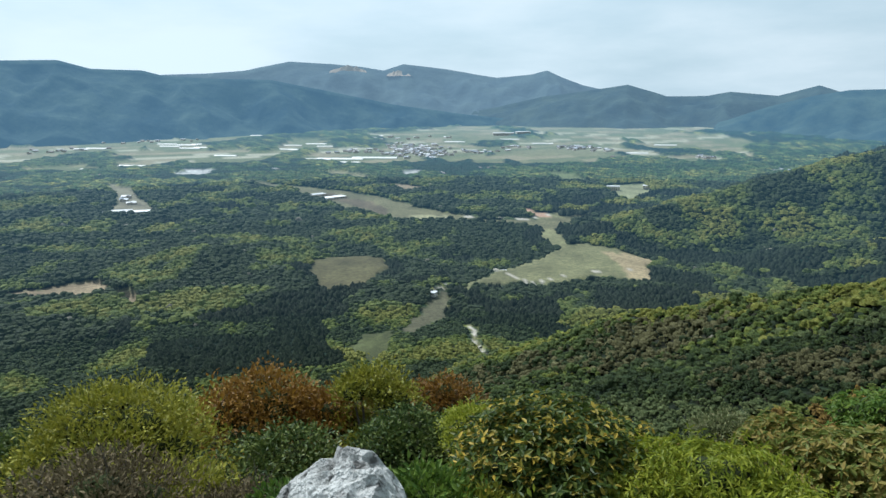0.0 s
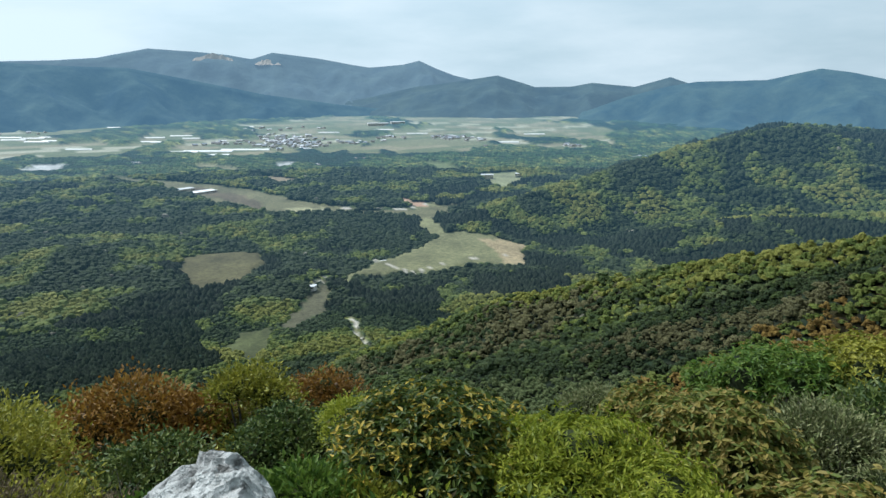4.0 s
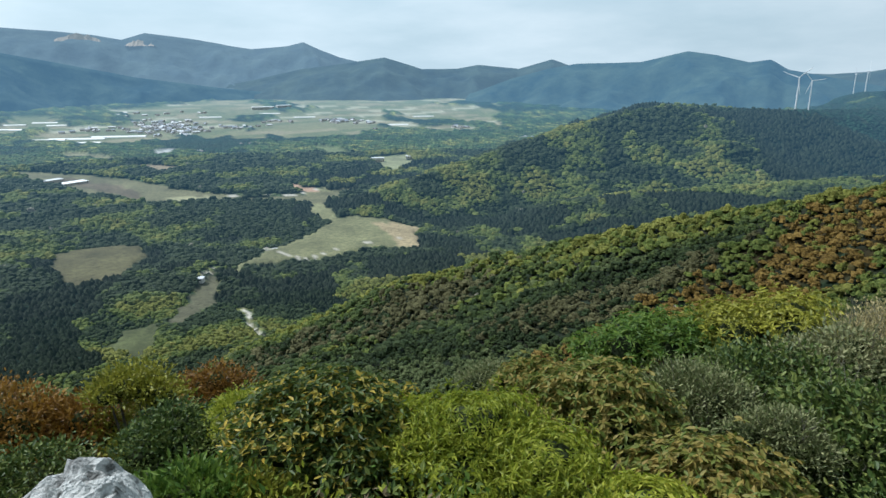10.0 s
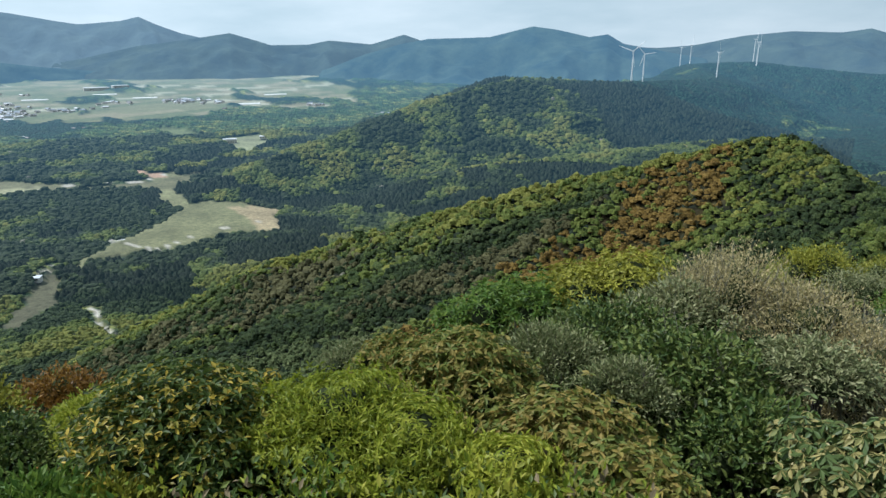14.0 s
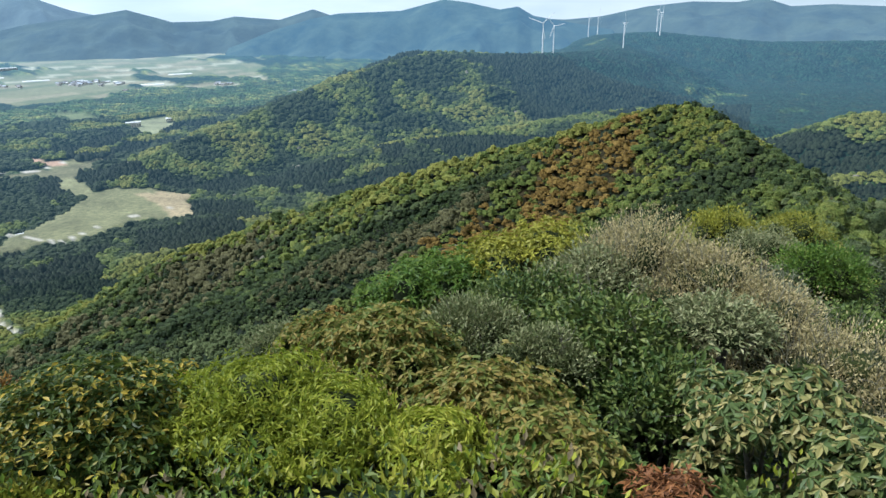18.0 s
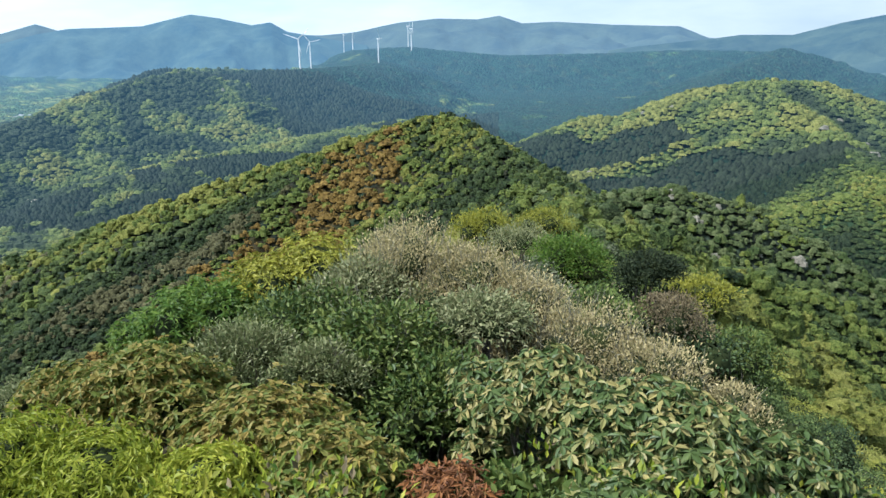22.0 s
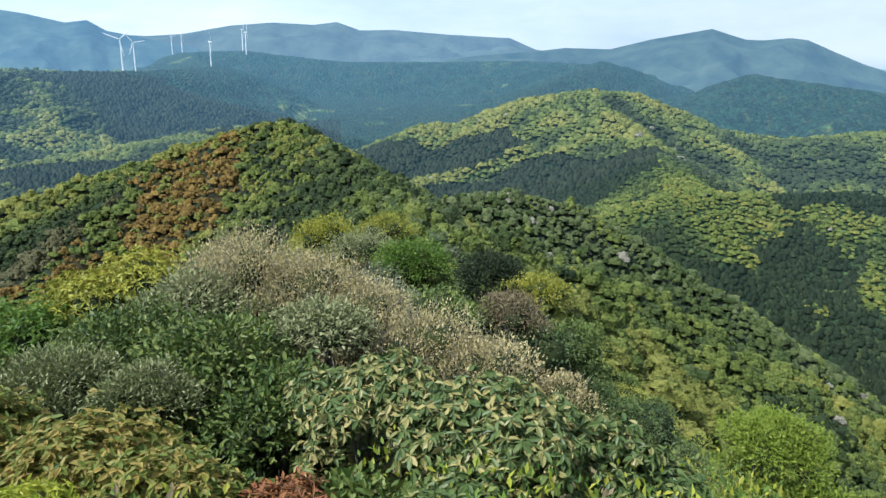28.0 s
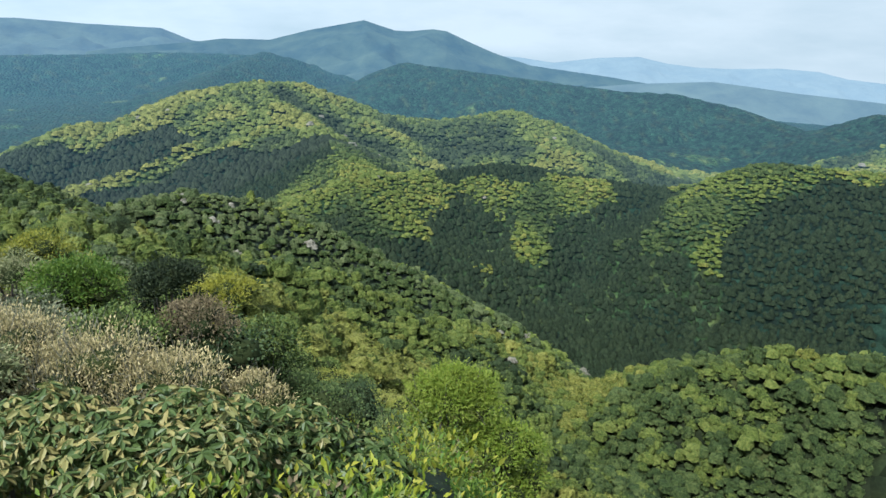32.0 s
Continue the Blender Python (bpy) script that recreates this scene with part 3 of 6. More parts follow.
def land_sheet():
    """One sheet of land to the horizon: wedge-shaped cells round the summit, finest where they are seen, with every far tree crown raised on it."""
    az = np.radians(np.concatenate([np.arange(-43, 132, 0.36), np.arange(134, 316, 4.0)]))
    rr = [0.6]
    while rr[-1] < 4900:
        r = rr[-1]
        rr.append(r * (1.10 if r < 5 else 1.035 if r < 90 else 1.02 if r < 250 else 1.011 if r < 1800 else 1.0065 if r < 2600 else 1.02))
    rr = np.array(rr)
    blocks = [sheet_rows(*np.meshgrid(az, part)) for part in np.array_split(rr, 24)]
    x, y, z, cover, wood = (np.concatenate([b[k] for b in blocks]) for k in range(5))
    nr, na = x.shape
    co = np.stack([x, y, z], -1).reshape(-1, 3)
    i = np.arange(nr - 1)[:, None] * na + np.arange(na)[None, :]
    j = np.arange(nr - 1)[:, None] * na + (np.arange(na)[None, :] + 1) % na
    quads = np.stack([i, j, j + na, i + na], -1).reshape(-1, 4)[:, ::-1]
    first = len(co)
    co = np.vstack([co, [[0, 0, float(z[0].mean())]]])
    fan = np.stack([np.full(na, first), (np.arange(na) + 1) % na, np.arange(na)], -1)
    me = bpy.data.meshes.new("ground")
    nq, nf = len(quads), len(fan)
    me.vertices.add(len(co))
    me.vertices.foreach_set("co", co.astype(np.float32).ravel())
    me.loops.add(nq * 4 + nf * 3)
    me.loops.foreach_set("vertex_index", np.concatenate([quads.ravel(), fan.ravel()]).astype(np.int32))
    me.polygons.add(nq + nf)
    me.polygons.foreach_set("loop_start", np.concatenate([np.arange(nq) * 4, nq * 4 + np.arange(nf) * 3]).astype(np.int32))
    me.polygons.foreach_set("use_smooth", np.ones(nq + nf, bool))
    me.update()
    at = me.attributes.new("cover", "FLOAT_COLOR", "POINT")
    rgba = np.ones((len(co), 4), np.float32)
    rgba[:-1, :3] = cover.reshape(-1, 3)
    rgba[:-1, 3] = wood.ravel() > 0
    rgba[-1, :3] = (0.05, 0.055, 0.03)
    at.data.foreach_set("color", rgba.ravel())
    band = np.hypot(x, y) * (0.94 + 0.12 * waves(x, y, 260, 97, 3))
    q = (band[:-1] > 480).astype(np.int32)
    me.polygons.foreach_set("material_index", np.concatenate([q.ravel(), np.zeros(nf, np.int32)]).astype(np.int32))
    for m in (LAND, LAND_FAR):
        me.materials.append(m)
    return tagged(new("ground", me), "wooded hills, fields and plain seen from a summit", "ground", kind="structure")


land_sheet()


def height_at(x, y):
    return float(land_height(np.array([x]), np.array([y]))[0])


# ---- far ranges ----


def mountain_range(name, line, depth, drop, material, label, seed, rough=1.0, pitch=0.15):
    """A range along its crest line (bearing, range, height over the eye): a slope with spurs on this side and a short one behind."""
    az = np.arange(line[0][0], line[-1][0] + 0.01, pitch)
    a0 = [p[0] for p in line]
    rc = np.interp(az, a0, [p[1] for p in line])
    el = np.interp(az, a0, [p[2] for p in line])
    zc = EYE_Z + rc * np.tan(np.radians(el))
    fade = sat(np.minimum(az - az[0], az[-1] - az) / 2.5)
    prof = np.concatenate([[-0.25, -0.1], np.linspace(0, 1, 36)])
    A, P = np.meshgrid(az, prof)
    R = rc[None] - P * depth
    x, y = R * np.sin(np.radians(A)), R * np.cos(np.radians(A))
    spur = np.abs(waves(x, y, 430, seed, 4) * 2 - 1)
    fine = waves(x, y, 90, seed + 9, 3) - 0.5
    fall = np.where(P >= 0, np.abs(P) ** 0.8, -P * 1.4)
    z = zc[None] - drop * fall + (0.3 - spur) * drop * 0.85 * rough * sat(np.abs(P) * 3.2) * (1 - 0.5 * sat(P)) + fine * 16 * sat(0.12 + np.abs(P) * 6)
    z = z - (1 - fade[None]) * drop * 0.9
    z[-1] -= 60
    co = np.stack([x, y, z], -1).reshape(-1, 3)
    nr, na = x.shape
    i = (np.arange(nr - 1)[:, None] * na + np.arange(na - 1)[None, :]).ravel()
    quads = np.stack([i, i + 1, i + na + 1, i + na], -1)
    me = bpy.data.meshes.new(name)
    me.from_pydata(co.tolist(), [], quads.tolist())
    me.polygons.foreach_set("use_smooth", np.ones(len(quads), bool))
    me.materials.append(material)
    me.update()
    return tagged(new(name, me), label, "mountains", kind="structure")


BLUE_HILLS = [(98.0, 3000, -5.4), (106.0, 3000, -4.2), (111.8, 3000, -3.5), (114.1, 3000, -3.3), (117.9, 3000, -3.0), (120.5, 3000, -3.2), (123.9, 3000, -3.5), (131.9, 3000, -3.9)]
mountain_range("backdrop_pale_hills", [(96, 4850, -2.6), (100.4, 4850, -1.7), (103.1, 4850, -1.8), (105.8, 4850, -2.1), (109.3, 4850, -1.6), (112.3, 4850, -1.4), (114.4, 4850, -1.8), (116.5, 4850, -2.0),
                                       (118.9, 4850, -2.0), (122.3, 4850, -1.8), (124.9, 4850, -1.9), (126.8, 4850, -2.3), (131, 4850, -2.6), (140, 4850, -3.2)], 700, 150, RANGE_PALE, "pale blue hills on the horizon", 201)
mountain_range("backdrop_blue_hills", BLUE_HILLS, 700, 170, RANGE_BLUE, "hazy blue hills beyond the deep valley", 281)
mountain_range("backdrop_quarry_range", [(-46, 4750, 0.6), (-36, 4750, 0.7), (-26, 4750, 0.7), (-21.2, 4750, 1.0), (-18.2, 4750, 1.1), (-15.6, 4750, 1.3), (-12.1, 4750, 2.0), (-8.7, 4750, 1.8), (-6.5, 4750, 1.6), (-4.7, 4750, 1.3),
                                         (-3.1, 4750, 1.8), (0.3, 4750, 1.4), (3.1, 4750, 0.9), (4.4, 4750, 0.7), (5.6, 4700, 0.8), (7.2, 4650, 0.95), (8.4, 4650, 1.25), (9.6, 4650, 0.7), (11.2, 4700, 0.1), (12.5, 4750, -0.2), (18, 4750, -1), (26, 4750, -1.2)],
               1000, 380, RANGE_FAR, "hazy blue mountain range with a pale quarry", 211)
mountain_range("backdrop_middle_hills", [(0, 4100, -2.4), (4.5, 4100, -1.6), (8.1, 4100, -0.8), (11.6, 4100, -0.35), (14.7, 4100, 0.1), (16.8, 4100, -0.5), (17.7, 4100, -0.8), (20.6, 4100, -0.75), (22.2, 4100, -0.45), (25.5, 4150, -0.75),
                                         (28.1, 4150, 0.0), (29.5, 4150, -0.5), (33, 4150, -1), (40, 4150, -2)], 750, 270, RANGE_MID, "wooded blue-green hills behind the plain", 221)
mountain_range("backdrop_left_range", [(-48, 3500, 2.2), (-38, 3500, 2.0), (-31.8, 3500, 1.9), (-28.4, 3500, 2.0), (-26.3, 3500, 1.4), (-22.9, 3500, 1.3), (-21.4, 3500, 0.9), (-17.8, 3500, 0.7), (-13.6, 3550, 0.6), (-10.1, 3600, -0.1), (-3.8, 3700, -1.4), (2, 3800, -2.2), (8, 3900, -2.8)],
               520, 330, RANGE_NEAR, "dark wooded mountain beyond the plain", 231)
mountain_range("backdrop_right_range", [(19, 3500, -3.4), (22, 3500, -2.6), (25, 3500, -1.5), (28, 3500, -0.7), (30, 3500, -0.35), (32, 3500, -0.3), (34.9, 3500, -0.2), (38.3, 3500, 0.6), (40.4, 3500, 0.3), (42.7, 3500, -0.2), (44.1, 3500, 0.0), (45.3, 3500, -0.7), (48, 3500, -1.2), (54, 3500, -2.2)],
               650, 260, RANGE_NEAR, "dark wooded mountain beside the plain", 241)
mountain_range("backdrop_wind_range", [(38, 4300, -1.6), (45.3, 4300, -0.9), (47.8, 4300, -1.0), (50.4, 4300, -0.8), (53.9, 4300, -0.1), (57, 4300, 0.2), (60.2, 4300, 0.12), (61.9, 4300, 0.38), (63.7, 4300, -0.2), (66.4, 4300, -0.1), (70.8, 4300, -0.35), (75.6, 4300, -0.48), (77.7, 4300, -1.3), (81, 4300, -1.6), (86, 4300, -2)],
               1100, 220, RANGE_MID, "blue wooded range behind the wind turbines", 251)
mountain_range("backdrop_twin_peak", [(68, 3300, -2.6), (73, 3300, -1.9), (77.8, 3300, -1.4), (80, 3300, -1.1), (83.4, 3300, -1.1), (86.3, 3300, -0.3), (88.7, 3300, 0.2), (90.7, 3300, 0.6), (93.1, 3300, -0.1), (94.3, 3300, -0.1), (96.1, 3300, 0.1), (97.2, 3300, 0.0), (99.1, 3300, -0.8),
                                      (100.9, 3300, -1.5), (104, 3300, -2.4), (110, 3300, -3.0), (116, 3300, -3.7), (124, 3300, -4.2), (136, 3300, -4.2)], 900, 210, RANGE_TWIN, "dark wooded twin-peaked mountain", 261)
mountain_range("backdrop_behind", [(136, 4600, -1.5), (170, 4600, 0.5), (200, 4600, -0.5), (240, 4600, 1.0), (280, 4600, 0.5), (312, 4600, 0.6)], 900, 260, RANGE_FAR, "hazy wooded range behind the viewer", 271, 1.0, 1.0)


def quarry(az0, az1, el0, el1, seed):
    """Bare pale rock face cut into the far range."""
    rng = np.random.default_rng(seed)
    n = 14
    bm = bmesh.new()
    low, high = [], []
    for k in range(n + 1):
        a = az0 + (az1 - az0) * k / n
        edge = math.sin(math.pi * k / n) ** 0.5
        for row, el, back in ((low, el0 + 0.06 * rng.uniform(), 130), (high, el0 + (el1 - el0) * edge * rng.uniform(0.75, 1.05), 95)):
            x, y = bearing(a, 4750 - back)
            row.append(bm.verts.new((x, y, EYE_Z + (4750 - back) * math.tan(radians(el)))))
    for k in range(n):
        bm.faces.new((low[k], low[k + 1], high[k + 1], high[k]))
    me = bpy.data.meshes.new("backdrop_quarry")
    bm.to_mesh(me)
    bm.free()
    # pale rock with a haze glow painted over it, as on the ranges
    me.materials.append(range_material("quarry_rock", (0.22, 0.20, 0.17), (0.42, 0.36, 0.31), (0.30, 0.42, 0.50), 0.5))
    tagged(new("backdrop_quarry", me), "pale bare quarry face on the far range", "quarry", kind="structure")


quarry(-9.2, -5.9, 0.95, 1.72, 3)
quarry(-10.6, -8.4, 0.75, 1.1, 4)
quarry(-4.5, -2.4, 0.85, 1.3, 5)

# ---- plants ----


def mesh_from(name, verts, faces_tri, faces_quad, material, smooth=False):
    """A mesh out of arrays of triangles and quads."""
    me = bpy.data.meshes.new(name)
    nt, nq = len(faces_tri), len(faces_quad)
    me.vertices.add(len(verts))
    me.vertices.foreach_set("co", np.asarray(verts, np.float32).ravel())
    me.loops.add(nt * 3 + nq * 4)
    me.loops.foreach_set("vertex_index", np.concatenate([np.asarray(faces_tri, np.int32).ravel(), np.asarray(faces_quad, np.int32).ravel()]).astype(np.int32))
    me.polygons.add(nt + nq)
    me.polygons.foreach_set("loop_start", np.concatenate([np.arange(nt) * 3, nt * 3 + np.arange(nq) * 4]).astype(np.int32))
    me.polygons.foreach_set("use_smooth", np.full(nt + nq, smooth))
    me.materials.append(material)
    me.update()
    return me


def unit(v):
    return v / np.maximum(np.linalg.norm(v, axis=-1, keepdims=True), 1e-9)


def leaf_blades(rng, base, way, length, width, fold=0.18, curl=0.25, full=False):
    """Pointed, folded, slightly curled leaves: one kite of four corners each, from its stalk along its way."""
    n = len(base)
    side = unit(np.cross(way, unit(rng.normal(size=(n, 3)) * 0.55 + np.array((0, 0, 1.0)))))
    up = np.cross(side, way)
    L = (length * rng.uniform(0.65, 1.25, n))[:, None]
    W = L * width * 0.5
    mid = base + way * L * 0.48 + up * L * fold * 0.3
    tip = base + way * L - up * L * curl * rng.uniform(0.2, 1.2, n)[:, None]
    if full:          # an oval blade with its midrib folded in
        low, high = base + way * L * 0.32 + up * L * fold * 0.1, base + way * L * 0.7 - up * L * curl * 0.25
        v = np.stack([base, low + side * W + up * W * fold, high + side * W * 0.85 + up * W * fold, tip, high - side * W * 0.85 + up * W * fold, low - side * W + up * W * fold], 1).reshape(-1, 3)
        q = np.arange(n)[:, None, None] * 6 + np.array(((0, 1, 2, 3), (0, 3, 4, 5)))
        return v, q.reshape(-1, 4)
    v = np.stack([base, mid + side * W - up * W * fold, tip, mid - side * W - up * W * fold], 1).reshape(-1, 3)
    q = np.arange(n)[:, None] * 4 + np.array((0, 1, 2, 3))
    return v, q


def crown_points(rng, lobes, n, shell=0.75):
    """Random places on the outer shells of the crown's lobes (x, y, z, radius, flatness), fewer on their undersides, with the way out."""
    lobes = np.asarray(lobes, float)
    w = lobes[:, 3] ** 2
    k = rng.choice(len(lobes), n, p=w / w.sum())
    d = unit(rng.normal(size=(n, 3)))
    d[:, 2] = np.where(d[:, 2] < -0.25, -d[:, 2], d[:, 2])
    rad = lobes[k, 3] * (shell + (1 - shell) * rng.uniform(0, 1, n) ** 0.6) * (1 + 0.16 * rng.normal(size=n))
    p = lobes[k, :3] + d * rad[:, None] * np.stack([np.ones(n), np.ones(n), lobes[k, 4]], 1)
    return p, d


def foliage(rng, lobes, n, length, width, rise=0.35, droop=0.0, whorl=0, shell=0.75, spread=0.8, curl=0.25, full=False):
    """Leaves all over a crown. whorl > 0: they stand in rosettes of that many at the shoot ends."""
    if whorl:
        m = max(1, n // whorl)
        p, d = crown_points(rng, lobes, m, shell)
        axis = unit(d + np.array((0, 0, rise * 2)))
        a = unit(np.cross(axis, unit(rng.normal(size=(m, 3)))))
        b = np.cross(axis, a)
        turn = (np.arange(whorl) * 2 * math.pi / whorl)[None] + rng.uniform(0, 6.28, m)[:, None] + rng.normal(size=(m, whorl)) * 0.2
        out = a[:, None] * np.cos(turn)[..., None] + b[:, None] * np.sin(turn)[..., None]
        way = unit(out * spread + axis[:, None] * rng.uniform(-0.1, 0.55, (m, whorl))[..., None] - np.array((0, 0, droop)))
        base = np.repeat(p[:, None], whorl, 1)
        return leaf_blades(rng, base.reshape(-1, 3), way.reshape(-1, 3), length, width, curl=curl, full=full)
    p, d = crown_points(rng, lobes, n, shell)
    way = unit(d * 0.7 + rng.normal(size=(n, 3)) * spread * 0.6 + np.array((0, 0, rise - droop)))
    return leaf_blades(rng, p, way, length, width, curl=curl, full=full)


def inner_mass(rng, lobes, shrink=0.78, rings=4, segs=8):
    """Lumpy low domes a little under the leaves, coloured dark as the shade inside a crown."""
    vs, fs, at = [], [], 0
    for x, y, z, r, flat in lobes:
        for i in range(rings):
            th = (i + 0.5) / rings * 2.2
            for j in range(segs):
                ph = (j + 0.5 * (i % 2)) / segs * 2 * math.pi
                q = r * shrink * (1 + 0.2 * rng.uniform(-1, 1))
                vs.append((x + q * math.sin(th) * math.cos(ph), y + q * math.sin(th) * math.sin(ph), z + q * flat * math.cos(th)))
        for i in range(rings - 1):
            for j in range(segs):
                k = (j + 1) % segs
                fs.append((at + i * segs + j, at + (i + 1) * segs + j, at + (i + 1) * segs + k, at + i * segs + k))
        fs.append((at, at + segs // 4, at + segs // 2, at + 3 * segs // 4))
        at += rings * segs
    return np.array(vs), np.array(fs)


def tube(pts, radii, sides=6):
    """A tapered round stem through the points."""
    pts = [Vector(p) for p in pts]
    vs, fs = [], []
    for i, p in enumerate(pts):
        d = (pts[min(i + 1, len(pts) - 1)] - pts[max(i - 1, 0)]).normalized()
        a = d.orthogonal().normalized()
        b = d.cross(a)
        for j in range(sides):
            t = j * 2 * math.pi / sides
            vs.append(p + (a * math.cos(t) + b * math.sin(t)) * radii[i])
    for i in range(len(pts) - 1):
        for j in range(sides):
            k = (j + 1) % sides
            fs.append((i * sides + j, i * sides + k, (i + 1) * sides + k, (i + 1) * sides + j))
    return np.array([tuple(v) for v in vs]), np.array(fs)


def join_parts(chunks):
    vs, fs, at = [], [], 0
    for v, f in chunks:
        vs.append(v)
        fs.append(f + at)
        at += len(v)
    return np.concatenate(vs), np.concatenate(fs)


def part(name, mesh, parent, label=""):
    ob = new(name, mesh)
    ob.parent = parent
    return tagged(ob, label)


BARK = plain_material("bark", [(0.3, (0.045, 0.035, 0.026)), (0.7, (0.15, 0.13, 0.105))], 6.0, 0.9, 0.6)
PALE_BARK = plain_material("pale_bark", [(0.3, (0.12, 0.112, 0.072)), (0.7, (0.25, 0.235, 0.155))], 8.0, 0.9, 0.5)
# shade inside the crowns, painted as a near-black leaf colour
CROWN_SHADE = leaf_material("painted_crown_shade", (0.010, 0.017, 0.004), (0.018, 0.028, 0.007), (0.028, 0.040, 0.010), 0.95, 0.0)
LEAF = {
    "yellow": leaf_material("yellow_tipped_leaves", (0.022, 0.046, 0.009), (0.062, 0.100, 0.015), (0.420, 0.330, 0.045), 0.5, 0.25, 0.72),
    "lime": leaf_material("lime_leaves", (0.095, 0.145, 0.012), (0.195, 0.255, 0.020), (0.330, 0.370, 0.046), 0.5, 0.4),
    "fresh": leaf_material("fresh_green_leaves", (0.032, 0.072, 0.011), (0.062, 0.130, 0.018), (0.125, 0.200, 0.030), 0.5, 0.3),
    "olive": leaf_material("olive_leaves", (0.070, 0.090, 0.010), (0.155, 0.180, 0.019), (0.285, 0.300, 0.040)),
    "rust": leaf_material("rust_leaves", (0.072, 0.040, 0.008), (0.145, 0.082, 0.014), (0.245, 0.150, 0.024)),
    "dark": leaf_material("dark_green_leaves", (0.020, 0.046, 0.011), (0.052, 0.092, 0.019), (0.135, 0.178, 0.044), 0.5, 0.2),
    "pine": leaf_material("pine_needles", (0.006, 0.013, 0.006), (0.014, 0.026, 0.010), (0.036, 0.052, 0.020), 0.7, 0.05),
    "pink": leaf_material("pink_tinged_leaves", (0.044, 0.080, 0.013), (0.104, 0.144, 0.026), (0.245, 0.205, 0.054), 0.55, 0.3),
    "silver": leaf_material("silvery_leaves", (0.046, 0.076, 0.024), (0.105, 0.138, 0.048), (0.215, 0.245, 0.118), 0.5, 0.1),
    "sage": leaf_material("sage_leaves", (0.066, 0.098, 0.034), (0.136, 0.168, 0.070), (0.253, 0.276, 0.140), 0.5, 0.15),
    "straw": leaf_material("dry_straw_leaves", (0.150, 0.148, 0.062), (0.300, 0.285, 0.132), (0.490, 0.450, 0.245), 0.7, 0.2),
    "broad": leaf_material("broad_evergreen_leaves", (0.028, 0.058, 0.016), (0.072, 0.112, 0.032), (0.230, 0.220, 0.080), 0.45, 0.1, 0.80),
    "bronze": leaf_material("dead_bronze_leaves", (0.045, 0.022, 0.009), (0.105, 0.046, 0.016), (0.210, 0.100, 0.034), 0.6, 0.1),
    "spring": leaf_material("bright_spring_leaves", (0.062, 0.120, 0.012), (0.125, 0.200, 0.020), (0.205, 0.275, 0.040), 0.5, 0.35),
    "brown": leaf_material("grey_brown_twigs", (0.047, 0.043, 0.022), (0.098, 0.086, 0.045), (0.168, 0.148, 0.082), 0.8, 0.1),
}


def from_eye(az, dist):
    """Plan place at a distance from where the camera is held when it faces that way."""
    ex, ey = bearing(min(max(az, 0), 88), ARM)
    x, y = bearing(az, dist)
    return ex + x, ey + y


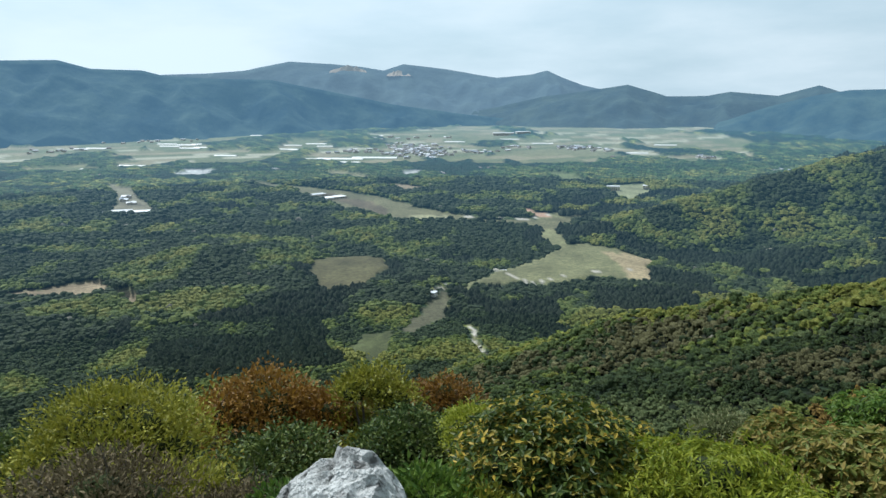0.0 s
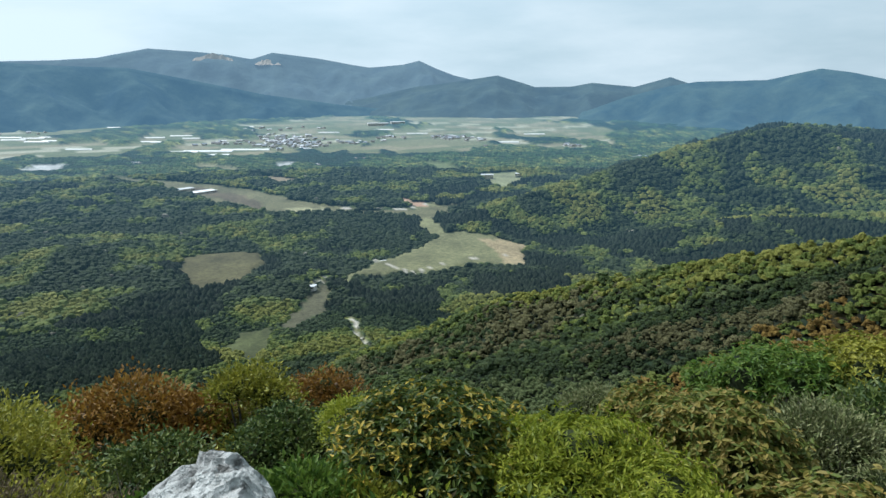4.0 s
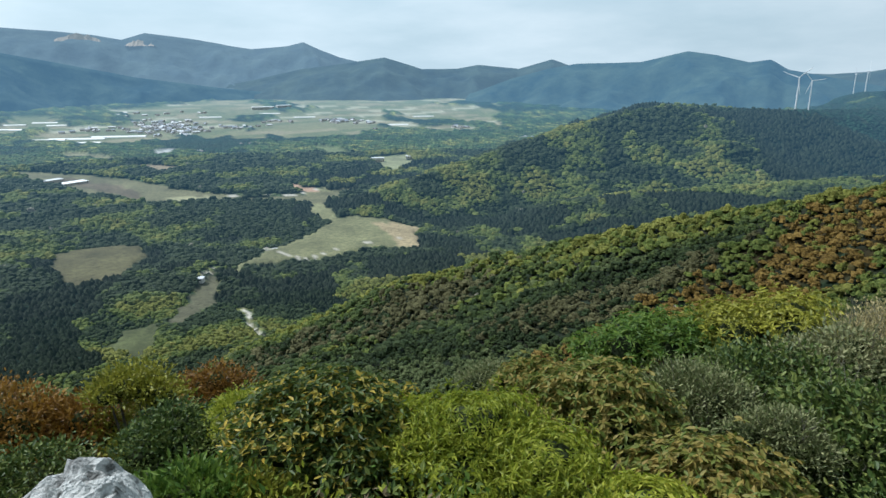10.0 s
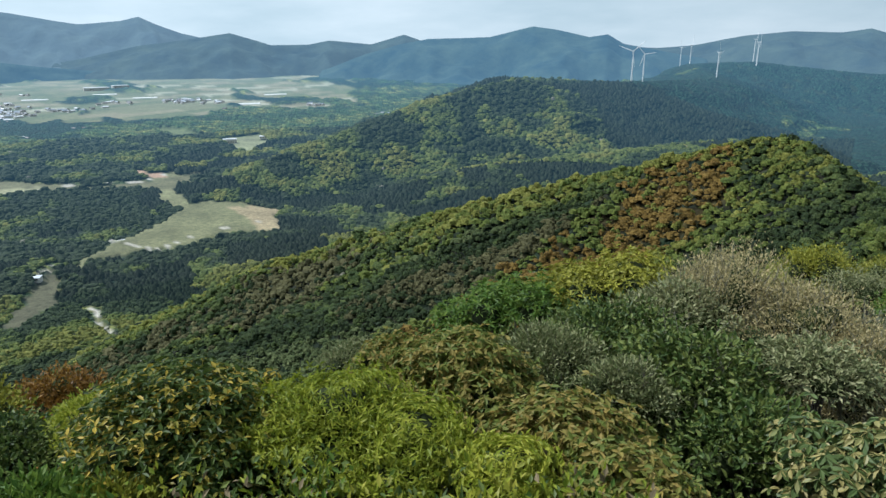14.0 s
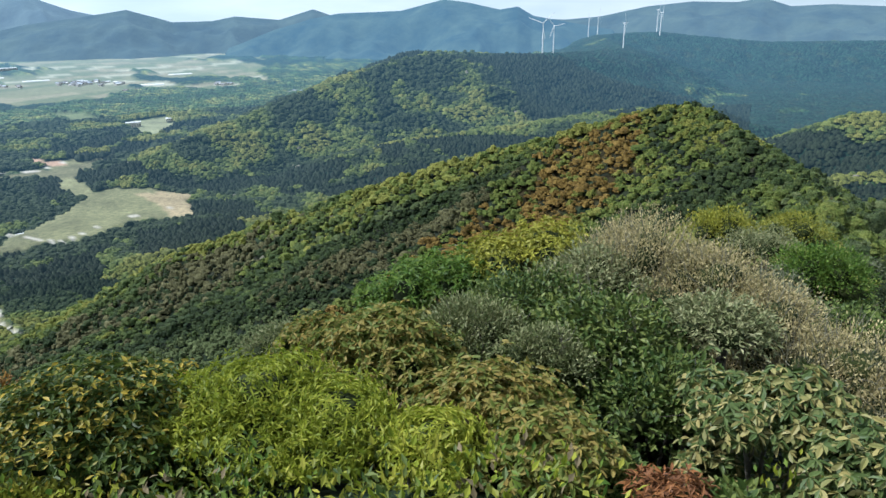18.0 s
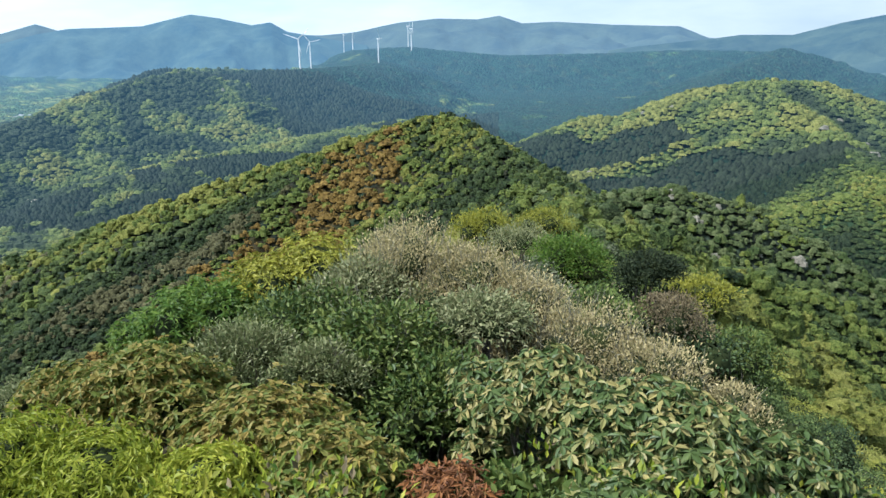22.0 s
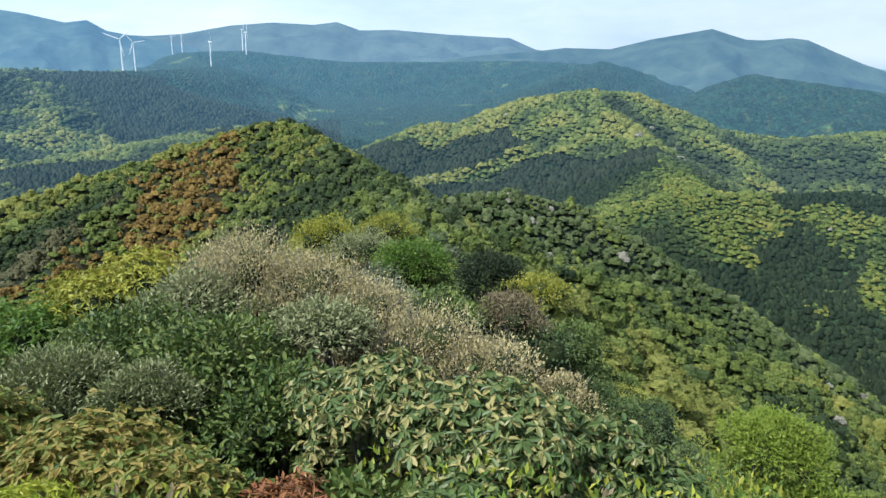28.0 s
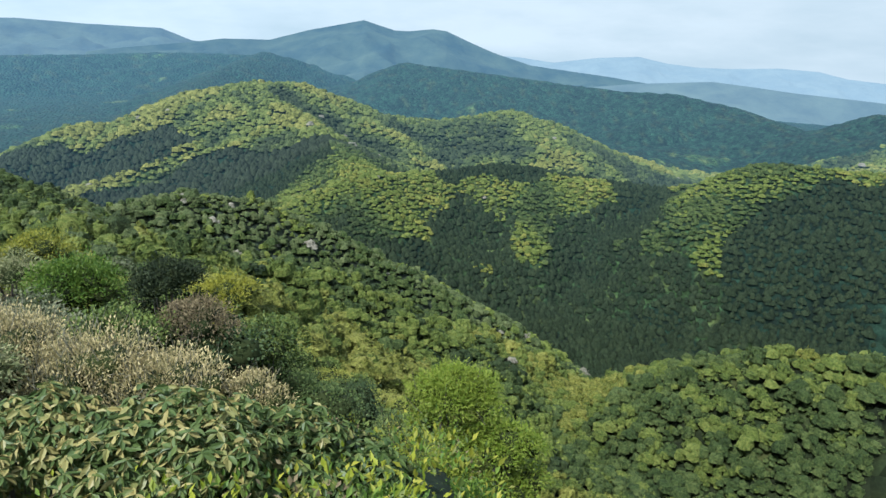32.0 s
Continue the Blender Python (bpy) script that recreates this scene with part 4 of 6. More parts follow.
def shrub(name, az, dist, top_el, spread, tall, kind, leaf, label, category, count=2600, lobes=7, seed=1, whorl=0, width=0.4, rise=0.35, droop=0.0,
          shell=0.72, flat=0.75, stems=5, twig=0, bark=None, spread_leaf=0.8, squash=1.0, mass=0.48, curl=0.25):
    """A shrub or small tree by bearing, distance and how far below eye level its top is; stands on the ground with stems into each lobe of its crown."""
    rng = np.random.default_rng(seed)
    x, y = from_eye(az, dist)
    top = EYE_Z + dist * math.tan(radians(top_el))
    ground = min(height_at(x, y), top - tall)
    count = int(count * (1.7 if dist < 10 else 1.3))
    body = tagged(new(name), label, category)
    body.location = (x, y, ground)
    h = top - ground
    ca, sa = math.cos(radians(-az)), math.sin(radians(-az))
    pods = []
    for k in range(lobes):
        q = spread * 0.62 * math.sqrt((k + 0.3) / lobes)
        t = k * 2.4 + rng.uniform(0, 0.9)
        r = spread * rng.uniform(0.36, 0.56) * (1.25 if k == 0 else 1)
        u, v = q * math.cos(t), q * math.sin(t) * squash
        pods.append((u * ca - v * sa, u * sa + v * ca, h - r * flat - q * q / max(spread, 0.1) * 0.55 - (0 if k == 0 else rng.uniform(0, 0.25) * spread), r, flat))
    low = h - spread * 1.5
    while low > spread * 0.3:          # lower skirts of foliage down to the ground
        for k in range(4):
            t, r = rng.uniform(0, 6.28), spread * rng.uniform(0.4, 0.55)
            pods.append((spread * 0.6 * math.cos(t), spread * 0.6 * math.sin(t), low, r, 0.9))
        low -= spread * 0.75
        count = int(count * 1.2)
    v, f = foliage(rng, pods, count, leaf, width, rise, droop, whorl, shell, spread_leaf, curl, kind in ("broad", "pink", "yellow", "dark"))
    part("foliage", mesh_from("foliage", v, np.zeros((0, 3), int), f, LEAF[kind]), body)
    # dark core added under the leaves in place of the crown's inner shade
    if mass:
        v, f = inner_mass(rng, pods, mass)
        part("inner_foliage", mesh_from("inner_foliage", v, np.zeros((0, 3), int), f, CROWN_SHADE, True), body, "dark lumpy core painted as shade inside the crown")
    stem_of = bark or BARK
    for k in range(stems):
        c = Vector(pods[k % lobes][:3])
        foot = Vector((rng.uniform(-0.12, 0.12) * spread, rng.uniform(-0.12, 0.12) * spread, -0.25))
        bend = foot.lerp(c, 0.5) + Vector((rng.uniform(-0.1, 0.1) * spread, rng.uniform(-0.1, 0.1) * spread, 0.05 * h))
        r0 = 0.012 + 0.012 * h
        v, f = tube([foot, bend, c], [r0, r0 * 0.65, r0 * 0.3])
        part("stem", mesh_from("stem", v, np.zeros((0, 3), int), f, stem_of, True), body)
    if twig:
        p, d = crown_points(rng, pods, twig, 0.9)
        chunks = []
        for a, w in zip(p, d):
            w = unit(w * 0.6 + rng.normal(size=3) * 0.35 + np.array((0, 0, 0.75)))
            s = leaf * rng.uniform(2.5, 7)
            b0 = a - w * s
            m = a - w * s * 0.4 + rng.normal(size=3) * s * 0.06
            chunks.append(tube([b0, m, a + w * s * 0.5], [0.006, 0.0045, 0.002], 3))
        v, f = join_parts(chunks)
        part("twig_growth", mesh_from("twig_growth", v, np.zeros((0, 3), int), f, stem_of, True), body)["kind"] = "stuff"
    return body

# ---- the summit: rock and near shrubs ----


def boulder(az, dist, top_el, size, seed):
    """A weathered limestone block with faceted, pitted faces."""
    bm = bmesh.new()
    bmesh.ops.create_icosphere(bm, subdivisions=5, radius=1.0)
    noise.seed_set(seed)
    for v in bm.verts:
        p = v.co.copy()
        r = 1.0 / (abs(p.x) ** 5 + abs(p.y) ** 5 + abs(p.z) ** 5) ** 0.2
        r += 0.09 * noise.fractal(p * 1.7, 1.0, 2.0, 5) + 0.055 * noise.fractal(p * 6, 0.8, 2.2, 5)
        r -= 0.3 * max(0, noise.noise(p * 7.5) - 0.22)
        q = p * r
        slope = 0.22 * (q.x - 0.25) if q.x < 0.25 else -0.5 * (q.x - 0.25)       # the top falls off to both sides
        v.co = Vector((q.x * size[0] * (1.25 - 0.25 * q.z), q.y * size[1], (q.z + 0.9 * slope * (q.z > 0)) * size[2]))
    me = bpy.data.meshes.new("rock")
    bm.to_mesh(me)
    bm.free()
    me.materials.append(ROCK)
    ob = tagged(new("rock", me), "grey lichen-spotted limestone rock on the summit", "rock")
    x, y = from_eye(az, dist)
    top = max(v.co.z for v in me.vertices)
    ob.matrix_world = pose(x, y, EYE_Z + dist * math.tan(radians(top_el)) - top, 0, 0, -az + 12)
    return ob


def rock_material():
    m, n, l, b = nodes_of("limestone")
    tco = n.new("ShaderNodeTexCoord")
    t1, t2, t3 = (n.new("ShaderNodeTexNoise") for _ in range(3))
    for t, s, d in ((t1, 3.5, 8.0), (t2, 14.0, 8.0), (t3, 60.0, 4.0)):
        l.new(tco.outputs["Object"], t.inputs["Vector"])
        t.inputs["Scale"].default_value, t.inputs["Detail"].default_value = s, d
    r1 = ramp(n, [(0.30, (0.22, 0.22, 0.205)), (0.48, (0.46, 0.46, 0.43)), (0.66, (0.66, 0.66, 0.62))])
    l.new(t1.outputs["Fac"], r1.inputs[0])
    r2 = ramp(n, [(0.36, (0.16, 0.155, 0.145)), (0.46, (1, 1, 1))])
    l.new(t2.outputs["Fac"], r2.inputs[0])
    mx = n.new("ShaderNodeMix")
    mx.data_type, mx.blend_type = "RGBA", "MULTIPLY"
    mx.inputs[0].default_value = 0.9
    l.new(r1.outputs[0], mx.inputs[6])
    l.new(r2.outputs[0], mx.inputs[7])
    l.new(mx.outputs[2], b.inputs["Base Color"])
    b.inputs["Roughness"].default_value = 0.9
    bp = n.new("ShaderNodeBump")
    bp.inputs["Strength"].default_value, bp.inputs["Distance"].default_value = 1.0, 0.035
    ad = n.new("ShaderNodeMath")
    ad.operation = "ADD"
    l.new(t2.outputs["Fac"], ad.inputs[0])
    l.new(t3.outputs["Fac"], ad.inputs[1])
    l.new(ad.outputs[0], bp.inputs["Height"])
    l.new(bp.outputs[0], b.inputs["Normal"])
    return m


ROCK = rock_material()
boulder(-9.2, 2.2, -29.4, (0.25, 0.24, 0.55), 7)

SHRUBS = [
    # kind, bearing, distance, top below eye level, half width, least height, leaf length, leaves, seed, and the rest
    ("yellow", 9.0, 4.6, -25.6, 0.80, 1.9, 0.060, 9477, 11, dict(whorl=5, rise=0.6, width=0.38, lobes=9), "evergreen shrub with yellow-tipped shoots beside the rock"),
    ("yellow", 13.5, 5.0, -27.0, 0.55, 1.9, 0.060, 4738, 12, dict(whorl=5, rise=0.6, width=0.38), "evergreen shrub with yellow-tipped shoots"),
    ("lime", 3.0, 6.4, -26.5, 0.55, 1.8, 0.043, 4738, 13, dict(flat=0.55, rise=0.1, spread_leaf=1.0), "small lime-green tree in new leaf"),
    ("lime", 21.5, 4.3, -28.0, 0.72, 1.7, 0.054, 8383, 14, dict(flat=0.42, rise=-0.05, whorl=6, width=0.3, droop=0.25, lobes=11, spread_leaf=1.1), "lime-green maple with layered drooping sprays"),
    ("lime", 28.0, 4.0, -30.5, 0.55, 1.6, 0.054, 5832, 15, dict(flat=0.4, rise=-0.05, whorl=6, width=0.3, droop=0.25, lobes=9, spread_leaf=1.1), "lime-green maple with layered drooping sprays"),
    ("lime", 36.5, 3.5, -33.5, 0.42, 1.6, 0.057, 3645, 16, dict(flat=0.35, rise=-0.05, whorl=6, width=0.3, droop=0.25, lobes=8, spread_leaf=1.1), "lime-green maple with layered drooping sprays"),
    ("pink", 33.0, 5.2, -24.6, 0.75, 1.9, 0.064, 6075, 17, dict(whorl=6, width=0.42, droop=0.15), "leafy shrub with pink-tinged young leaves"),
    ("pink", 41.0, 4.1, -29.5, 0.62, 1.8, 0.064, 6885, 18, dict(whorl=6, width=0.42, droop=0.15, lobes=9), "leafy shrub with pink-tinged young leaves"),
    ("pink", 46.5, 3.6, -33.0, 0.50, 1.6, 0.064, 4860, 19, dict(whorl=6, width=0.42, droop=0.15), "leafy shrub with pink-tinged young leaves"),
    ("pink", 27.0, 5.8, -24.6, 0.45, 1.9, 0.060, 3037, 20, dict(whorl=6, width=0.42, droop=0.15), "leafy shrub with pink-tinged young leaves"),
    ("silver", 40.0, 6.0, -23.8, 0.62, 1.8, 0.046, 5670, 21, dict(rise=0.5, width=0.36, lobes=9, twig=60), "silvery grey-green shrub with fine upright shoots"),
    ("silver", 46.5, 5.4, -25.8, 0.45, 1.8, 0.046, 3510, 22, dict(rise=0.5, width=0.36, twig=40), "silvery grey-green shrub with fine upright shoots"),
    ("silver", 23.5, 9.0, -24.8, 0.6, 1.8, 0.050, 2700, 23, dict(rise=0.4, width=0.36), "silvery grey-green shrub with fine upright shoots"),
    ("fresh", 37.5, 8.5, -19.6, 0.85, 2.2, 0.084, 3780, 24, dict(whorl=5, width=0.34), "bright green shrub with new leaves"),
    ("fresh", 33.5, 9.0, -21.6, 0.7, 2.2, 0.084, 2700, 25, dict(whorl=5, width=0.34), "bright green shrub with new leaves"),
    ("olive", 46.0, 8.8, -17.0, 0.95, 2.4, 0.080, 4050, 26, dict(whorl=5, width=0.36, flat=0.55), "yellow-green small tree with layered crown"),
    ("olive", 42.0, 9.0, -18.4, 0.8, 2.4, 0.080, 3240, 27, dict(whorl=5, width=0.36, flat=0.55), "yellow-green small tree with layered crown"),
    ("dark", 46.0, 6.8, -21.6, 0.95, 2.2, 0.059, 4536, 28, dict(rise=0.1, spread_leaf=1.1, width=0.46), "dark evergreen shrub among the others"),
    ("dark", 51.5, 6.0, -23.0, 0.95, 2.0, 0.067, 4968, 29, dict(rise=0.1, spread_leaf=1.1, width=0.46, bark="pale", twig=120), "dark evergreen shrub with grey branching stems"),
    ("dark", 57.0, 5.2, -27.5, 0.7, 2.0, 0.063, 3672, 30, dict(rise=0.1, spread_leaf=1.1, width=0.46, twig=60), "dark evergreen shrub among the others"),
    ("straw", 54.2, 8.4, -15.7, 1.15, 2.4, 0.036, 9500, 31, dict(rise=0.8, width=0.4, twig=700, bark="pale", shell=0.55, mass=0.5, flat=1.0), "bare grey shrub with dry straw-coloured buds"),
    ("straw", 59.5, 7.8, -18.0, 0.95, 2.2, 0.036, 7500, 32, dict(rise=0.8, width=0.4, twig=560, bark="pale", shell=0.55, mass=0.5), "bare grey shrub with dry straw-coloured buds"),
    ("straw", 64.0, 7.2, -20.6, 0.85, 2.0, 0.035, 5400, 33, dict(rise=0.8, width=0.4, twig=560, bark="pale", shell=0.55, mass=0.5), "bare grey shrub with dry straw-coloured buds"),
    ("straw", 69.5, 6.6, -22.6, 0.78, 1.9, 0.035, 4860, 34, dict(rise=0.8, width=0.4, twig=500, bark="pale", shell=0.55, mass=0.5), "bare grey shrub with dry straw-coloured buds"),
    ("straw", 75.5, 6.2, -25.0, 0.68, 1.8, 0.035, 4320, 35, dict(rise=0.8, width=0.4, twig=400, bark="pale", shell=0.55, mass=0.5), "bare grey shrub with dry straw-coloured buds"),
    ("straw", 81.0, 6.0, -27.4, 0.5, 1.7, 0.035, 2700, 36, dict(rise=0.8, width=0.4, twig=160, bark="pale", shell=0.55, mass=0.5), "bare grey shrub with dry straw-coloured buds"),
    ("sage", 60.5, 6.4, -22.0, 0.60, 2.0, 0.059, 3510, 37, dict(width=0.4, rise=0.2, droop=0.2), "sage-green shrub with hanging leaves"),
    ("sage", 50.0, 7.6, -19.0, 0.7, 2.0, 0.059, 3510, 38, dict(width=0.4, rise=0.3, twig=140, bark="pale"), "sage-green shrub with grey twigs"),
    ("broad", 65.5, 4.4, -27.0, 0.62, 1.7, 0.074, 5699, 39, dict(whorl=8, width=0.40, droop=0.55, spread_leaf=1.0), "broad-leaved evergreen shrub with pale drooping rosettes"),
    ("broad", 75.5, 3.7, -29.4, 0.66, 1.6, 0.074, 7435, 40, dict(whorl=8, width=0.40, droop=0.55, lobes=9, spread_leaf=1.0), "broad-leaved evergreen shrub with pale drooping rosettes"),
    ("broad", 84.0, 3.9, -31.5, 0.60, 1.6, 0.074, 5948, 41, dict(whorl=8, width=0.40, droop=0.55, spread_leaf=1.0), "broad-leaved evergreen shrub with pale drooping rosettes"),
    ("broad", 72.0, 2.9, -37.5, 0.42, 1.3, 0.074, 3469, 42, dict(whorl=8, width=0.40, droop=0.55, spread_leaf=1.0), "broad-leaved evergreen shrub with pale drooping rosettes"),
    ("broad", 82.0, 3.0, -38.0, 0.5, 1.3, 0.074, 3964, 43, dict(whorl=8, width=0.40, droop=0.55, spread_leaf=1.0), "broad-leaved evergreen shrub with pale drooping rosettes"),
    ("broad", 90.5, 4.0, -33.6, 0.52, 1.4, 0.074, 4860, 44, dict(whorl=8, width=0.36, droop=0.3, spread_leaf=1.0), "broad-leaved evergreen shrub with pale drooping rosettes"),
    ("broad", 96.5, 3.3, -38.5, 0.42, 1.3, 0.074, 3510, 81, dict(whorl=8, width=0.40, droop=0.55, spread_leaf=1.0), "broad-leaved evergreen shrub with pale drooping rosettes"),
    ("broad", 66.0, 2.7, -42.0, 0.36, 1.1, 0.074, 2970, 82, dict(whorl=8, width=0.40, droop=0.55, spread_leaf=1.0), "broad-leaved evergreen shrub with pale drooping rosettes"),
    ("fresh", 101.0, 5.0, -37.2, 0.55, 1.4, 0.042, 3200, 85, dict(width=0.45, rise=0.15), "light green scrub on the steep slope"),
    ("fresh", 94.5, 5.0, -36.8, 0.45, 1.4, 0.045, 2400, 88, dict(width=0.45, rise=0.15), "fresh green scrub on the steep slope"),
    ("bronze", 58.5, 3.2, -36.5, 0.32, 0.9, 0.071, 1215, 45, dict(whorl=6, width=0.26), "low shrub with dead bronze leaves"),
    ("spring", 99.5, 9.0, -27.2, 0.72, 3.4, 0.050, 8200, 46, dict(width=0.42, rise=0.1, flat=0.85, shell=0.5, mass=0.35, lobes=11, twig=60), "bright green sapling in thin new leaf"),
    ("spring", 104.5, 8.6, -31.5, 0.62, 2.6, 0.056, 3280, 47, dict(width=0.42, rise=0.1, flat=0.7, shell=0.6, mass=0.5, lobes=9), "bright green sapling in thin new leaf"),
    ("rust", -16.0, 11.0, -22.6, 1.25, 3.0, 0.084, 4860, 48, dict(width=0.5, lobes=10), "rust-brown tree in young leaf"),
    ("rust", -11.0, 10.6, -24.6, 0.9, 2.8, 0.084, 3240, 49, dict(width=0.5), "rust-brown tree in young leaf"),
    ("olive", -6.3, 10.2, -22.9, 0.75, 2.8, 0.076, 3510, 50, dict(width=0.45), "olive-green rounded small tree"),
    ("rust", -0.2, 12.5, -23.9, 0.9, 2.8, 0.084, 3240, 51, dict(width=0.5), "rust-brown tree in young leaf"),
    ("olive", -23.0, 12.0, -24.2, 1.0, 2.8, 0.076, 3240, 52, dict(width=0.45), "olive-green rounded small tree"),
    ("olive", -27.5, 7.5, -22.2, 1.15, 2.6, 0.063, 7020, 53, dict(width=0.4, lobes=10, flat=0.6), "yellow-green spreading small tree"),
    ("dark", -35.0, 8.5, -24.0, 0.9, 3.0, 0.067, 3456, 54, dict(rise=0.1, spread_leaf=1.1, width=0.46), "dark evergreen small tree"),
    ("dark", -14.5, 7.5, -27.5, 0.85, 2.4, 0.067, 3240, 55, dict(rise=0.1, spread_leaf=1.1, width=0.46), "dark evergreen shrub among the others"),
    ("dark", -3.5, 7.6, -26.6, 0.72, 2.4, 0.063, 3240, 56, dict(rise=0.1, spread_leaf=1.1, width=0.46), "dark evergreen shrub among the others"),
    ("dark", 1.5, 7.4, -27.0, 0.6, 2.4, 0.063, 2376, 57, dict(rise=0.1, spread_leaf=1.1, width=0.46), "dark evergreen shrub among the others"),
    ("olive", -24.5, 5.4, -29.0, 0.8, 2.0, 0.059, 4320, 58, dict(width=0.36, twig=80), "olive shrub with brownish twigs"),
    ("brown", -19.5, 4.8, -31.5, 0.6, 1.8, 0.050, 3510, 59, dict(width=0.36, twig=120), "brownish twiggy shrub below the summit"),
    ("fresh", -14.0, 4.2, -32.0, 0.42, 1.6, 0.063, 2160, 60, dict(width=0.4), "fresh green low shrub near the rock"),
    ("fresh", -2.3, 4.0, -31.6, 0.45, 1.6, 0.063, 2430, 61, dict(width=0.4, flat=0.6), "fresh green low shrub near the rock"),
    ("olive", 3.5, 3.9, -33.0, 0.35, 1.5, 0.059, 1755, 62, dict(width=0.4), "olive-green low shrub near the rock"),
    ("dark", 12.5, 3.4, -37.5, 0.45, 1.5, 0.067, 1728, 63, dict(rise=0.1, spread_leaf=1.1, width=0.46), "dark evergreen low shrub"),
    ("dark", 24.0, 3.2, -41.0, 0.5, 1.4, 0.067, 1728, 64, dict(rise=0.1, spread_leaf=1.1, width=0.46), "dark evergreen low shrub"),
    ("dark", 52.0, 3.6, -36.0, 0.45, 1.5, 0.067, 1620, 65, dict(rise=0.1, spread_leaf=1.1, width=0.46), "dark evergreen low shrub"),
    ("dark", 63.5, 3.2, -37.0, 0.4, 1.3, 0.071, 1296, 66, dict(rise=0.1, spread_leaf=1.1, width=0.46), "dark evergreen low shrub"),
    ("brown", -31.0, 5.0, -27.0, 0.8, 2.2, 0.050, 4320, 67, dict(width=0.36, twig=160), "brownish twiggy shrub below the summit"),
    ("fresh", 93.0, 3.4, -38.5, 0.40, 1.3, 0.063, 1800, 76, dict(width=0.4), "fresh green low shrub below the summit"),
    ("dark", 100.0, 3.6, -40.0, 0.50, 1.4, 0.067, 1760, 77, dict(rise=0.1, spread_leaf=1.1, width=0.46), "dark evergreen low shrub below the summit"),
    ("pine", 74.6, 21.0, -17.9, 1.25, 4.0, 0.109, 5670, 68, dict(width=0.42, lobes=9), "dark pine-green tree with a dense crown"),
    ("fresh", 68.4, 22.0, -16.9, 1.5, 4.0, 0.118, 4590, 69, dict(width=0.42), "bright green tree on the ridge"),
    ("olive", 66.0, 30.0, -14.8, 1.7, 4.0, 0.095, 3672, 70, dict(rise=0.1, spread_leaf=1.1, width=0.46), "olive-green tree on the ridge"),
    ("sage", 64.0, 26.0, -16.2, 1.5, 3.6, 0.09, 4050, 71, dict(width=0.42), "sage-green tree on the ridge"),
    ("olive", 61.0, 30.0, -15.0, 1.8, 3.6, 0.126, 4050, 72, dict(width=0.42), "olive tree on the ridge"),
    ("brown", 77.0, 17.0, -21.2, 1.2, 3.0, 0.084, 3510, 73, dict(width=0.4, twig=120), "brownish twiggy shrub on the slope"),
    ("olive", 79.0, 24.0, -19.4, 1.5, 3.2, 0.109, 3510, 74, dict(width=0.42), "yellow-green tree on the slope"),
    ("dark", 82.0, 19.0, -23.0, 1.3, 3.0, 0.101, 2808, 75, dict(rise=0.1, spread_leaf=1.1, width=0.46), "dark evergreen tree on the slope"),
]
CATEGORY = {True: "tree", False: "shrub"}
for kind, az, dist, el, wide, tall, leaf, count, seed, more, label in SHRUBS:
    more = dict(more)
    if more.get("bark") == "pale":
        more["bark"] = PALE_BARK
    tree = "tree" in label or "sapling" in label or "maple" in label
    shrub(CATEGORY[tree], az, dist, el, wide, tall, kind, leaf, label, CATEGORY[tree], count=count, seed=seed, **more)

# ---- woods on the near slopes ----


def tree_crown(rng, kind_width, kind_tall, clumps, clump, cone=False, fine=True):
    """Crown of a tree of unit size seen from some way off: lumpy inside and many leafy clumps on it. Returns vertices, quads."""
    if cone:
        pods = [(0, 0, kind_tall * q, kind_width * (1.05 - q), 0.9) for q in (0.25, 0.5, 0.72, 0.9)]
    else:
        pods = []
        for k in range(5):
            t, q = k * 2.5 + rng.uniform(0, 1), (0 if k == 0 else kind_width * rng.uniform(0.35, 0.6))
            pods.append((q * math.cos(t), q * math.sin(t), kind_tall - kind_width * 0.55 - rng.uniform(0, 0.25) * kind_tall * (k > 0), kind_width * rng.uniform(0.42, 0.6), 0.72))
    v1, f1 = foliage(rng, pods, clumps, clump, 0.75, 0.3, 0.0, 0, 0.85, 0.9, 0.35)
    core = [(u, v, q, s * (0.9 if fine else 1.1), 0.7) for u, v, q, s, _ in (pods if fine else pods[:1])] if not cone else [(0, 0, kind_tall * 0.4, kind_width * 0.7, 1.5)]
    v2, f2 = inner_mass(rng, core, 0.72) if fine else inner_mass(rng, core, 0.95, 3, 6)
    if fine:
        return (v1, f1), (v2, f2)
    return join_parts([(v1, f1), (v2, f2)])


